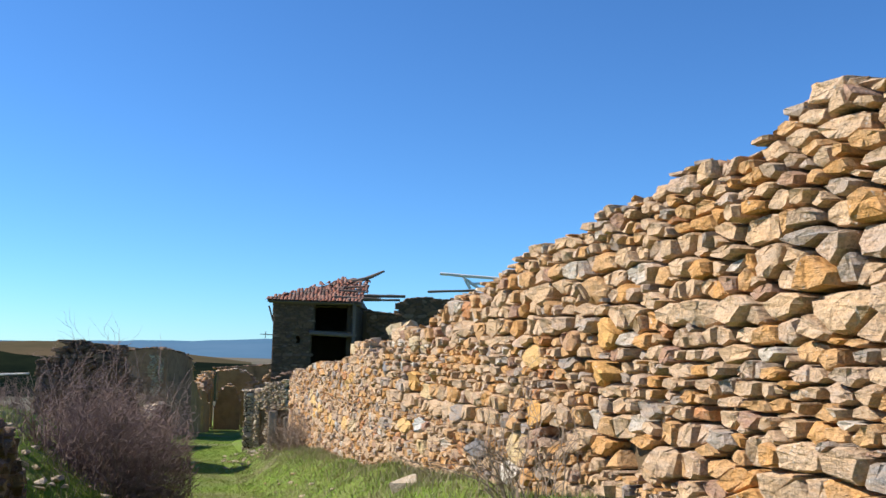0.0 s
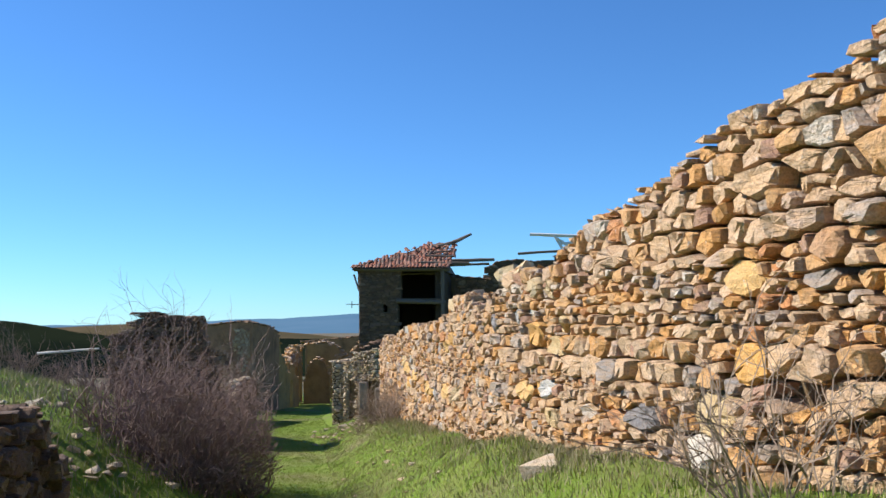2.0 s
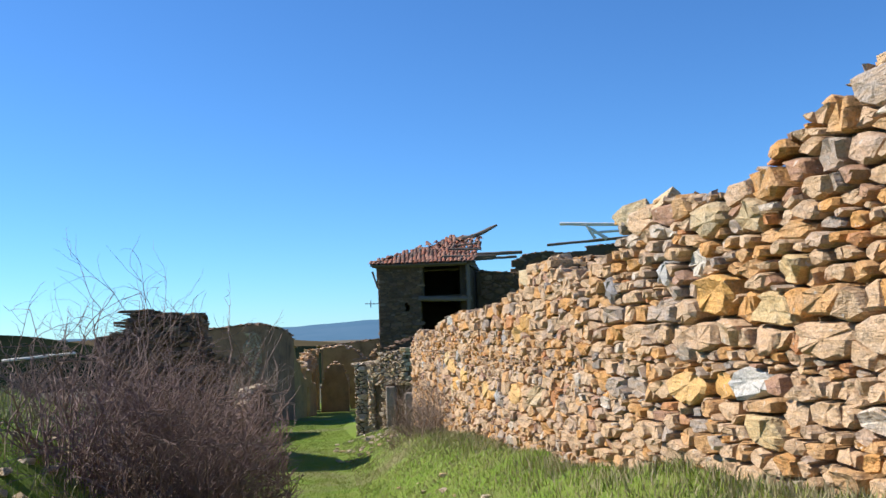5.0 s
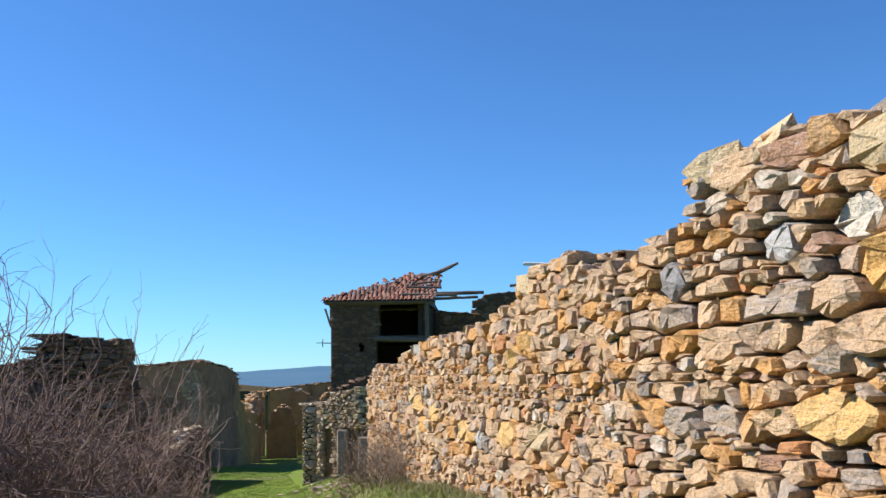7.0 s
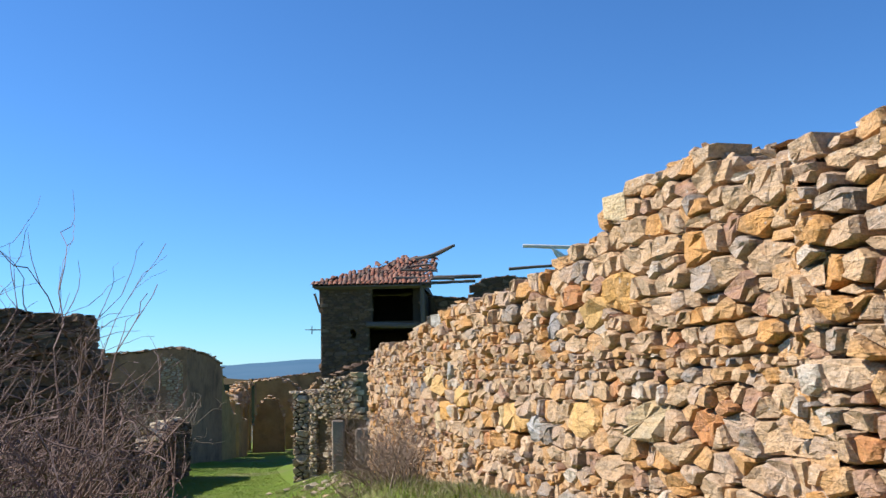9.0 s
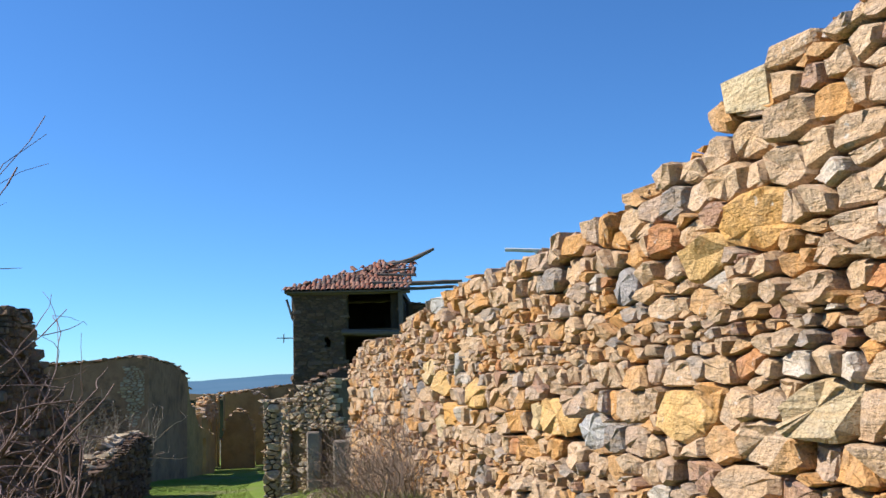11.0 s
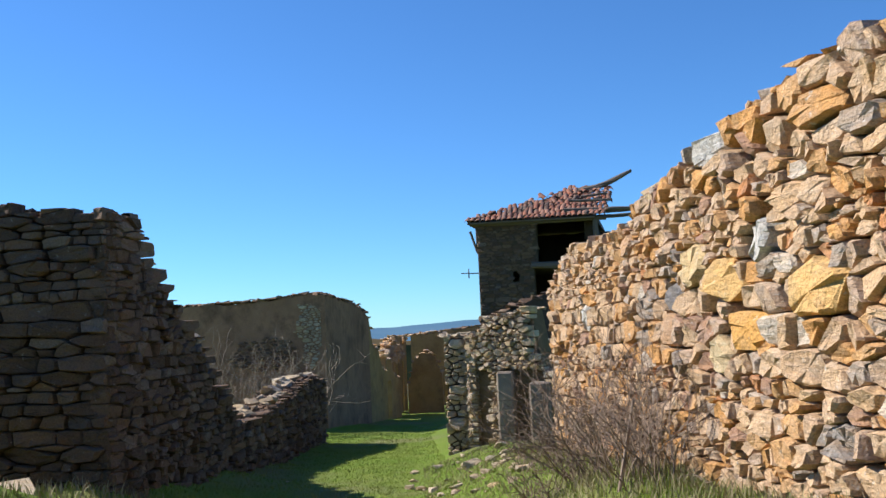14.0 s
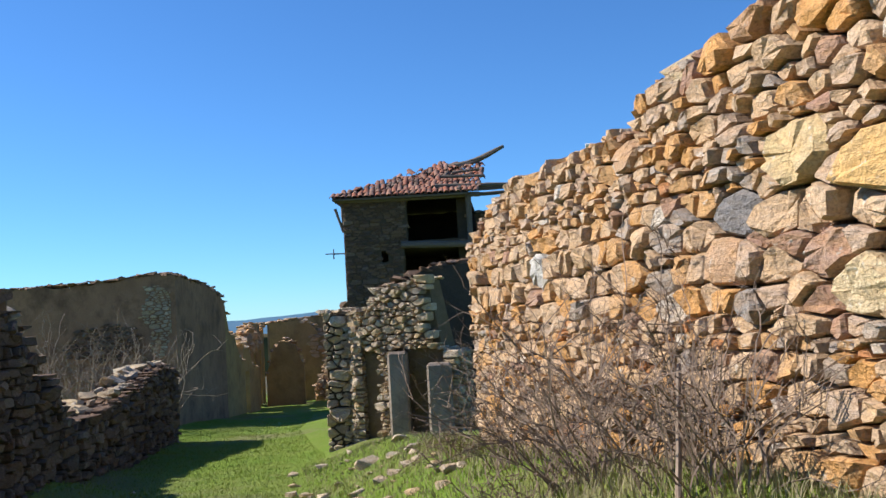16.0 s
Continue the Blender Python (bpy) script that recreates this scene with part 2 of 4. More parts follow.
def rubble_cells(s0, s1, base, top, size, r, squash=1.75, large=(), jit=0.28):
    """Outlines of bedded rubble stones between two height profiles: an uneven power diagram in rough courses."""
    low = min(base(s0 + (s1 - s0) * i / 20) for i in range(21)) - 0.15
    high = max(top(s0 + (s1 - s0) * i / 60) for i in range(61))
    seeds, v = [], low
    while v < high:
        h = size * r.choice((0.5, 0.65, 0.8, 1.0, 1.3, 1.75))
        s = s0 - r.uniform(0, size)
        while s < s1 + size:
            w = (0.45 * size + 0.55 * h) * squash * r.choice((0.45, 0.7, 0.9, 1.1, 1.5))
            vv = v + r.uniform(-jit, jit) * h
            if base(s) - 0.15 < vv < top(s) + 0.02:
                seeds.append((s / squash, vv, (min(w / squash, h * 1.4) * 0.36) ** 2, ""))
                if r.random() < jit:
                    seeds.append(((s + w * 0.5) / squash, vv + h * r.choice((-0.5, 0.5)), (h * 0.08) ** 2, ""))
            s += w
        v += h
    for s, z, w, h, key in large:
        rad = (w / squash * h) ** 0.5 * 0.5
        seeds = [q for q in seeds if math.hypot(q[0] - s / squash, q[1] - z) > rad * 0.85 or q[3]]
        seeds.append((s / squash, z, (rad * 0.92) ** 2, key))
    cell = size * 2.6
    grid = {}
    for k, p in enumerate(seeds):
        grid.setdefault((int(p[0] // cell), int(p[1] // cell)), []).append(k)
    for k, (x, y, w, key) in enumerate(seeds):
        e = max(size * 1.05, w ** 0.5 * 1.25)
        poly = [(x - e, y - e), (x + e, y - e), (x + e, y + e), (x - e, y + e)]
        gx, gy = int(x // cell), int(y // cell)
        near = [j for i in (-1, 0, 1) for l in (-1, 0, 1) for j in grid.get((gx + i, gy + l), ()) if j != k]
        near.sort(key=lambda j: (seeds[j][0] - x) ** 2 + (seeds[j][1] - y) ** 2)
        for j in near[:26]:
            a, b = seeds[j][0] - x, seeds[j][1] - y
            c = (a * (seeds[j][0] + x) + b * (seeds[j][1] + y) + w - seeds[j][2]) / 2
            poly = clip(poly, a, b, c)
            if len(poly) < 3:
                break
        if len(poly) < 3:
            continue
        lid = top(x * squash) + r.uniform(-0.03, 0.05)
        poly = clip(clip(clip(poly, 0, 1, lid), 1, 0, s1 / squash), -1, 0, -s0 / squash)
        if len(poly) >= 3:
            poly = [(p[0] * squash, p[1]) for p in poly]
            area = sum(p[0] * q[1] - q[0] * p[1] for p, q in zip(poly, poly[1:] + poly[:1])) / 2
            if area > 0.0009:
                yield poly, key


def stone_mesh(poly, r, relief, joint):
    """One stone in wall coordinates (along, out, up): edges set back, face domed and tilted."""
    cx = sum(p[0] for p in poly) / len(poly)
    cy = sum(p[1] for p in poly) / len(poly)
    fine = []
    for i, p in enumerate(poly):
        q = poly[(i + 1) % len(poly)]
        d = math.hypot(q[0] - p[0], q[1] - p[1])
        if d < 0.025:
            continue
        k = r.uniform(0.04, 0.16)
        fine.append((p[0] * (1 - k) + q[0] * k, p[1] * (1 - k) + q[1] * k))
        if d > 0.09 or r.random() < 0.4:
            fine.append((p[0] * k + q[0] * (1 - k), p[1] * k + q[1] * (1 - k)))
    if len(fine) < 5:
        fine = poly
    ext = max(0.03, min(max(abs(p[0] - cx) for p in fine), max(abs(p[1] - cy) for p in fine)))
    k1 = max(0.62, 1 - joint / ext)
    h = relief * r.uniform(-0.5, 1.0)
    ta, tb = r.uniform(-0.3, 0.3), r.uniform(-0.3, 0.3)
    rough = min(0.022, ext * 0.16)
    rings = []
    for scale, depth, wob in ((k1 * 1.0, -0.19, 0.0), (k1, h * 0.7 - 0.016, 0.05), (k1 * 0.84, h + 0.008, 0.09)):
        ring = []
        for p in fine:
            g = scale * (1 + r.uniform(-wob, wob))
            dx, dy = (p[0] - cx) * g, (p[1] - cy) * g
            out = depth + (ta * dx + tb * dy + r.uniform(-rough, rough) if wob else 0)
            ring.append((cx + dx, out, cy + dy))
        rings.append(ring)
    n = len(fine)
    v = rings[0] + rings[1] + rings[2] + [(cx + r.uniform(-0.2, 0.2) * ext, h + 0.006 + r.uniform(-rough, rough), cy + r.uniform(-0.2, 0.2) * ext)]
    f = []
    for a in (0, n):
        for i in range(n):
            j = (i + 1) % n
            f.append((a + i, a + j, a + n + j, a + n + i))
    f += [(2 * n + i, 2 * n + (i + 1) % n, 3 * n) for i in range(n)]
    return v, [g[::-1] for g in f]


def wall_frame(a, b):
    """Wall coordinates to world: along a to b, out to the right-hand side of that way turned, up."""
    d = Vector((b[0] - a[0], b[1] - a[1], 0)).normalized()
    out = Vector((-d.y, d.x, 0))
    m = Matrix.Identity(4)
    m.col[0][:3], m.col[1][:3], m.col[2][:3], m.col[3][:3] = d, out, (0, 0, 1), (a[0], a[1], 0)
    return m


def core(owner, m, s0, s1, base, top, thick, material, drop=0.07, step=0.2):
    """The earth and small stuff inside a rubble wall, out of sight behind its stones but in the joints."""
    n = max(2, int((s1 - s0) / step))
    v, f = [], []
    for i in range(n + 1):
        s = s0 + (s1 - s0) * i / n
        for out, z in ((-0.13, base(s) - 0.3), (-0.13, top(s) - drop), (-thick + 0.05, top(s) - drop), (-thick + 0.05, base(s) - 0.3)):
            v.append(m @ Vector((s, out + rnd.uniform(-0.012, 0.012), z)))
    for i in range(n):
        k = 4 * i
        f += [(k + j, k + (j + 1) % 4, k + 4 + (j + 1) % 4, k + 4 + j) for j in range(4)]
    f += [(3, 2, 1, 0), (4 * n, 4 * n + 1, 4 * n + 2, 4 * n + 3)]
    part("wall_core", mesh_from("wall_core", v, f, material), owner)


def rubble_wall(owner, a, b, base, top, thick, size, r, mats, fill, singles=(0, 0), relief=0.05, joint=0.014, back=True, holes=(), cap=1.0, late=None, squash=1.75, large=(), jit=0.28):
    """A dry rubble wall from a to b with its face on the left of that way. Stones between the two singles are objects of their own."""
    m = wall_frame(a, b)
    length = math.hypot(b[0] - a[0], b[1] - a[1])
    core(owner, m, 0.03, length - 0.03, base, top, thick, fill)
    rest = Soup()
    picked = []

    def open_at(s, z):
        return any(h[0] < s < h[1] and h[2] < z < h[3] for h in holes)

    for poly, key in rubble_cells(0, length, base, top, size, r, squash, large, jit):
        cx = sum(p[0] for p in poly) / len(poly)
        cz = sum(p[1] for p in poly) / len(poly)
        if open_at(cx, cz) or (not key and large and r.random() < 0.012):
            continue
        v, f = stone_mesh(poly, r, relief, joint)
        if key:
            picked.append((m, v, f, FEATURE[key]))
        elif singles[0] < cx < singles[1]:
            picked.append((m, v, f, mats[0]))
        else:
            rest.add([m @ Vector(p) for p in v], f)
    turn = m @ Matrix(((-1, 0, 0, length), (0, -1, 0, -thick), (0, 0, 1, 0), (0, 0, 0, 1)))
    if back:
        for poly, key in rubble_cells(0, length, lambda s: base(length - s), lambda s: top(length - s), size * 1.5, r):
            v, f = stone_mesh(poly, r, relief, joint)
            rest.add([turn @ Vector(p) for p in v], f)
    for at, way in ((0.0, -1), (length, 1)):
        for poly, key in rubble_cells(0, thick, lambda s: base(at), lambda s: top(at), size, r, squash, (), jit):
            v, f = stone_mesh(poly, r, relief, joint)
            if way > 0:
                rest.add([m @ Vector((at + p[1], -p[0], p[2])) for p in v], f)
            else:
                rest.add([m @ Vector((at - p[1], -thick + p[0], p[2])) for p in v], f)
    s = 0.0
    while s < length:
        w = size * r.uniform(0.7, 1.9)
        out = -size * 0.3
        while out > -thick:
            dd = size * r.uniform(0.8, 1.7)
            hgt = size * r.uniform(0.25, 0.62) * cap
            put_rock(rest, m @ Vector((s + w / 2 * r.uniform(0.5, 1.5), out - dd * 0.35, top(s + w / 2) - 0.03 + hgt * 0.25)), (w, dd, hgt), r)
            out -= dd * 0.9
        s += w * 0.85
    ob = part("stones", rest.mesh("stones", mats[1]), owner)
    ob["kind"] = "stuff"
    if late is not None:
        late += [(owner, p) for p in picked]
    return m


def timber(owner, name, a, b, r0, r1, material, label="", bend=0.0, sides=7):
    """A rough round or squared timber from a to b."""
    a, b = Vector(a), Vector(b)
    n = 7
    d = (b - a).normalized()
    u = d.orthogonal().normalized()
    w = d.cross(u)
    v, f = [], []
    for i in range(n + 1):
        k = i / n
        c = a.lerp(b, k) + Vector((0, 0, bend * math.sin(math.pi * k))) + u * rnd.uniform(-0.15, 0.15) * r0
        rad = r0 + (r1 - r0) * k
        for j in range(sides):
            g = 2 * math.pi * j / sides
            v.append(c + (u * math.cos(g) + w * math.sin(g)) * rad * rnd.uniform(0.85, 1.15))
    for i in range(n):
        for j in range(sides):
            p, q = i * sides + j, i * sides + (j + 1) % sides
            f.append((p, q, q + sides, p + sides))
    f += [tuple(range(sides))[::-1], tuple(range(n * sides, n * sides + sides))]
    me = mesh_from(name, v, f, material)
    if owner is None:
        return tagged(new(name, me), label, "timber")
    return part(name, me, owner, label)


def box_part(owner, name, m, lo, hi, material, label="", bevel=0.015):
    bm = bmesh.new()
    bmesh.ops.create_cube(bm, size=1)
    for vv in bm.verts:
        vv.co = Vector([lo[i] + (hi[i] - lo[i]) * (vv.co[i] + 0.5) for i in range(3)])
    if bevel:
        bmesh.ops.bevel(bm, geom=bm.edges[:], offset=bevel, segments=1, affect="EDGES")
    bm.transform(m)
    me = bpy.data.meshes.new(name)
    bm.to_mesh(me)
    bm.free()
    me.materials.append(material)
    return part(name, me, owner, label)

# ---- ground ----
LANE_X = [(-30, 5), (0, 0), (6.5, -1.5), (12.2, -2.7), (19, -4.4), (31.5, -7.4), (40, -9.6), (52, -11.2), (80, -14)]
LANE_Z = [(-400, 2), (-30, 1.5), (0, 0), (6.5, -0.55), (12.2, -1.05), (19, -1.55), (31.5, -2.16), (53, -3.2), (80, -4.6), (150, -10), (400, -20), (900, -24), (9000, -30)]
FOOT_Z = [(-20, 1.2), (0, 0.65), (3, 0.5), (6.6, 0.37), (8.5, 0.2), (10.9, 0.0), (13, -0.14), (15.1, -0.42), (16.9, -0.55), (20.4, -0.74), (24, -1.02), (27.8, -1.35), (31, -1.6), (36, -2.1), (53, -3.1), (70, -4.2)]
LEFT_UP = [(-20, 0.6), (4, 0.8), (12, 1.15), (17, 1.45), (22, 1.4), (24, 0.55), (26, 0.4), (28, 0.3), (32, 0.1), (60, 0.15)]
LEFT_FROM = [(4, 2.4), (10, 2.4), (12.5, 1.5), (14, 0.7), (16, 0.7), (20, 2.2), (24, 1.6), (30, 1.6)]
LEFT_RUN = [(4, 2.6), (16, 3.0), (21, 2.6), (24, 1.3), (30, 1.3)]
WALL_X0, WALL_K = 2.754, -0.2558


def smooth(k):
    k = min(1, max(0, k))
    return k * k * (3 - 2 * k)


def ground_z(x, y):
    lane, z = lerp_table(LANE_X, y), lerp_table(LANE_Z, y)
    side = x - lane
    if y < 75:
        right = lerp_table(FOOT_Z, y * 1.03) - z
        foot = WALL_X0 + WALL_K * y - lane
        left = lerp_table(LEFT_UP, y)
        fade = smooth((75 - y) / 25)
        z += fade * right * smooth((side - 0.35) / max(0.6, foot - 0.5)) if side > 0 else fade * left * smooth((-side - lerp_table(LEFT_FROM, y)) / lerp_table(LEFT_RUN, y))
    z += 0.48 * smooth((-side - 3.6) / 3.0) * smooth((y - 11) / 8) * smooth((26 - y) / 4)  # grassy rise on the open side
    amp = 0.05 if abs(side) < 1.5 else 0.10
    if y < 90 and abs(x) < 90:
        z += amp * noise.noise((x * 0.7, y * 0.7, 3)) + 0.025 * noise.noise((x * 3.1, y * 3.1, 9))
    return z


def axis_steps(limits):
    out, v = [], limits[0][0]
    for end, step in limits[1:]:
        while v < end - 1e-6:
            out.append(v)
            v += step
        v = end
    return out + [v]


def build_ground():
    xs = axis_steps([(-4500, 0), (-600, 650), (-120, 60), (-30, 6), (-16, 0.8), (6, 0.22), (14, 0.8), (60, 6), (300, 60), (4500, 600)])
    ys = axis_steps([(-600, 0), (-60, 90), (-6, 6), (36, 0.25), (70, 0.9), (150, 8), (600, 50), (4900, 430)])
    v = [(x, y, ground_z(x, y)) for y in ys for x in xs]
    w = len(xs)
    f = [(j * w + i, j * w + i + 1, (j + 1) * w + i + 1, (j + 1) * w + i) for j in range(len(ys) - 1) for i in range(w - 1)]
    tagged(new("ground", mesh_from("ground", v, f, M_GROUND, True)), "uneven meadow ground with a grassy lane between banks", "ground", kind="structure")


build_ground()


def ridge(name, dist, heights, material, label, jag, depth=0.25):
    """A far range: heights (slope above eye level) by bearing (x over y)."""
    n, v, f = 160, [], []
    lo, hi = heights[0][0], heights[-1][0]
    for i in range(n + 1):
        k = lo + (hi - lo) * i / n
        z = lerp_table(heights, k) * dist + jag * dist * (noise.noise((k * 40, dist, 0)) + 0.5 * noise.noise((k * 130, dist, 5)))
        v += [(k * dist * 0.8, dist * 0.8, -32), (k * dist * 0.93, dist * 0.93, -20 + (z + 20) * 0.6), (k * dist, dist, z), (k * dist * (1 + depth), dist * (1 + depth), -40)]
    for i in range(n):
        f += [(4 * i + j, 4 * i + 4 + j, 4 * i + 5 + j, 4 * i + 1 + j) for j in range(3)]
    tagged(new(name, mesh_from(name, v, f, material, True)), label, "hills", kind="structure")


ridge("backdrop_range", 3800, [(-1.6, 0.002), (-0.7, 0.003), (-0.42, 0.004), (-0.32, 0.0075), (-0.27, 0.008), (-0.18, 0.012), (-0.1, 0.016), (0.3, 0.012), (1.5, 0.004)], M_HAZY_RANGE, "distant mountain range coloured blue for haze, under a pale sky", 0.0012)
ridge("backdrop_moor", 1500, [(-1.7, -0.004), (-0.62, -0.001), (-0.5, 0.002), (-0.42, 0.005), (-0.36, 0.004), (-0.28, -0.004), (-0.2, -0.012)], M_MOOR, "brown moorland hill in the distance", 0.0005)
ridge("backdrop_forest", 420, [(-2.4, 0.03), (-0.9, 0.024), (-0.62, 0.016), (-0.55, 0.009), (-0.5, 0.0), (-0.44, -0.008), (-0.2, -0.012), (0.2, -0.014), (1.0, -0.02)], M_FOREST, "dark pine forest on a low slope", 0.0012)

# ---- the long wall beside the lane ----
WALL_TOP = [(-6, 2.5), (3.0, 2.46), (3.8, 2.46), (4.1, 2.53), (4.4, 2.58), (4.75, 2.45), (5.05, 2.34), (5.5, 2.42), (6.0, 2.33), (6.8, 2.33), (7.2, 2.2), (8.5, 2.2), (8.95, 2.04), (10.2, 1.94), (10.8, 1.95),
            (11.3, 1.81), (11.8, 1.67), (12.15, 1.59), (12.6, 1.58), (13.4, 1.68), (14.18, 1.64), (14.24, 1.42), (14.85, 1.30), (15.7, 1.28), (16.0, 1.32), (16.2, 1.43), (16.5, 1.53), (16.75, 1.50), (17.2, 1.49), (17.26, 1.38), (17.8, 1.38), (17.86, 1.26),
            (18.6, 1.16), (20.3, 1.08), (22.2, 1.09), (23.4, 1.02), (24.2, 0.96), (24.95, 0.92), (25.15, 0.77), (27.5, 0.80), (28.0, 0.76), (28.8, 0.62), (29.3, 0.3)]
BACK = 6.0  # the wall begins this far behind the start
WD = Vector((WALL_K, 1.0, 0)).normalized()
W0 = Vector((WALL_X0, 0, 0))


def on_wall(s):
    return W0 + WD * s


late_stones = []
long_wall = thing("long_wall", "ruined dry-stone wall of ochre and grey fieldstone with a crumbling top", "stone wall", kind="structure")
JOIN = 15.6
# Large stones told apart by colour: along, height, width, depth of bed, kind.
LARGE_NEAR = [(12.68, 1.49, 0.5, 0.27, "O"), (12.75, 1.21, 0.4, 0.18, "O"), (13.28, 1.45, 0.47, 0.15, "R"), (14.1, 0.86, 0.59, 0.23, "O"), (14.1, 1.33, 0.62, 0.17, "O"), (14.59, 0.55, 0.62, 0.34, "B"), (14.74, 0.29, 0.62, 0.19, "P"), (15.67, 0.43, 0.38, 0.26, "S"), (17.6, 1.09, 0.4, 0.17, "B"), (17.8, 0.89, 0.45, 0.18, "B"), (17.97, 0.22, 0.62, 0.17, "B"), (17.99, 1.4, 0.42, 0.17, "B"), (18.09, 0.47, 0.47, 0.2, "P"), (18.5, 0.42, 0.46, 0.23, "O"), (18.5, 1.0, 0.62, 0.22, "O"), (18.56, 1.45, 0.62, 0.21, "B"), (18.81, 1.2, 0.54, 0.17, "P"), (19.04, 0.4, 0.54, 0.25, "O"), (19.39, 1.17, 0.54, 0.15, "P"), (20.51, 1.1, 0.6, 0.18, "S")]
LARGE_FAR = [(1.57, 0.09, 0.51, 0.18, "B"), (1.91, 0.85, 0.37, 0.36, "O"), (2.34, 0.75, 0.42, 0.2, "O"), (2.65, 0.03, 0.61, 0.21, "O"), (3.22, 0.7, 0.36, 0.22, "S"), (3.76, -0.09, 0.48, 0.18, "P"), (4.37, -0.02, 0.4, 0.22, "O"), (4.75, -0.03, 0.43, 0.22, "B"), (6.28, 0.12, 0.62, 0.23, "O"), (6.89, 0.38, 0.62, 0.18, "P"), (7.06, -0.06, 0.33, 0.32, "O"), (7.42, 0.22, 0.62, 0.21, "O"), (7.57, -0.21, 0.62, 0.15, "B"), (7.59, 0.99, 0.57, 0.27, "P"), (7.93, 0.35, 0.62, 0.21, "B"), (8.22, 0.97, 0.55, 0.23, "R"), (8.45, 0.14, 0.55, 0.18, "S"), (8.58, -0.05, 0.51, 0.22, "R"), (9.6, 0.61, 0.44, 0.19, "R"), (11.38, 0.06, 0.62, 0.23, "P")]
a, j, b = on_wall(-BACK), on_wall(JOIN), on_wall(29.25)
rubble_wall(long_wall, (a.x, a.y), (j.x, j.y), lambda s: lerp_table(FOOT_Z, s - BACK) - 0.15, lambda s: lerp_table(WALL_TOP, s - BACK) + 0.02, 0.6, 0.11, random.Random(11),
            (M_STONE, M_STONES), M_CORE, singles=(BACK + 11.7, BACK + 14.2), relief=0.042, joint=0.012, cap=1.2, squash=2.0, jit=0.2, late=late_stones, large=LARGE_NEAR)
rubble_wall(long_wall, (j.x, j.y), (b.x, b.y), lambda s: lerp_table(FOOT_Z, s + JOIN) - 0.15, lambda s: lerp_table(WALL_TOP, s + JOIN) + 0.005, 0.6, 0.098, random.Random(12),
            (M_STONE, M_STONES), M_CORE, relief=0.034, joint=0.008, cap=1.3, squash=1.8, jit=0.22, late=late_stones, large=LARGE_FAR)

# ---- ruins on the far side of the lane ----


def flat(z):
    return lambda s: z


near_ruin = thing("low_ruin_wall", "collapsed rubble wall, coloured dark for shade, half buried in its own stones", "stone wall", kind="structure")
rubble_wall(near_ruin, (-3.85, 8.5), (-3.05, 4.4), lambda s: ground_z(-3.85 + 0.19 * s, 8.5 - 0.98 * s) - 0.3, lambda s: lerp_table([(0, 0.28), (0.25, 0.6), (0.5, 0.80), (4, 1.0)], s), 0.8, 0.15, random.Random(21), (M_SHADED_GREY, M_SHADED_GREYS), M_FILL_AND_SHADE, relief=0.08, joint=0.01)
rubble_wall(near_ruin, (-5.2, 12.0), (-4.35, 9.4), lambda s: ground_z(-5.2 + 0.31 * s, 12.0 - 0.95 * s) - 0.3, lambda s: lerp_table([(0, -0.35), (0.9, 0.1), (1.5, 0.42), (2.2, 0.45), (2.7, 0.2)], s), 0.7, 0.15, random.Random(22), (M_SHADED_GREY, M_SHADED_GREYS), M_FILL_AND_SHADE, relief=0.09, joint=0.01)

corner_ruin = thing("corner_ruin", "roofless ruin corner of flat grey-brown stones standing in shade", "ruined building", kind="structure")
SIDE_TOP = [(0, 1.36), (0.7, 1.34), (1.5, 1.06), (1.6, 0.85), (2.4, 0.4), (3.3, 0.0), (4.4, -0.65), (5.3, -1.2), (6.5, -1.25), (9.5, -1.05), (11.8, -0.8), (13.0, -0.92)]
rubble_wall(corner_ruin, (-8.55, 25.3), (-10.7, 25.2), lambda s: -1.75, lambda s: lerp_table([(0, 1.33), (0.85, 1.38), (0.95, 1.15), (1.1, 1.48), (1.35, 1.46), (1.5, 1.1), (2.2, 0.9), (4.1, 0.5)], s), 0.7, 0.105, random.Random(31), (M_SHADED_GREY, M_SHADED_GREYS), M_FILL_AND_SHADE,
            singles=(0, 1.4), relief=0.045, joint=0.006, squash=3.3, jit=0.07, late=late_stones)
rubble_wall(corner_ruin, (-10.85, 38.4), (-8.72, 26.0), lambda s: lerp_table([(0, -2.75), (12.6, -1.85)], s), lambda s: lerp_table(SIDE_TOP, 13.28 - s) - 0.04, 0.7, 0.115, random.Random(32), (M_SHADED_GREY, M_SHADED_GREYS), M_FILL_AND_SHADE, relief=0.06, joint=0.007, squash=2.6, jit=0.12, singles=(11.5, 12.7), late=late_stones)


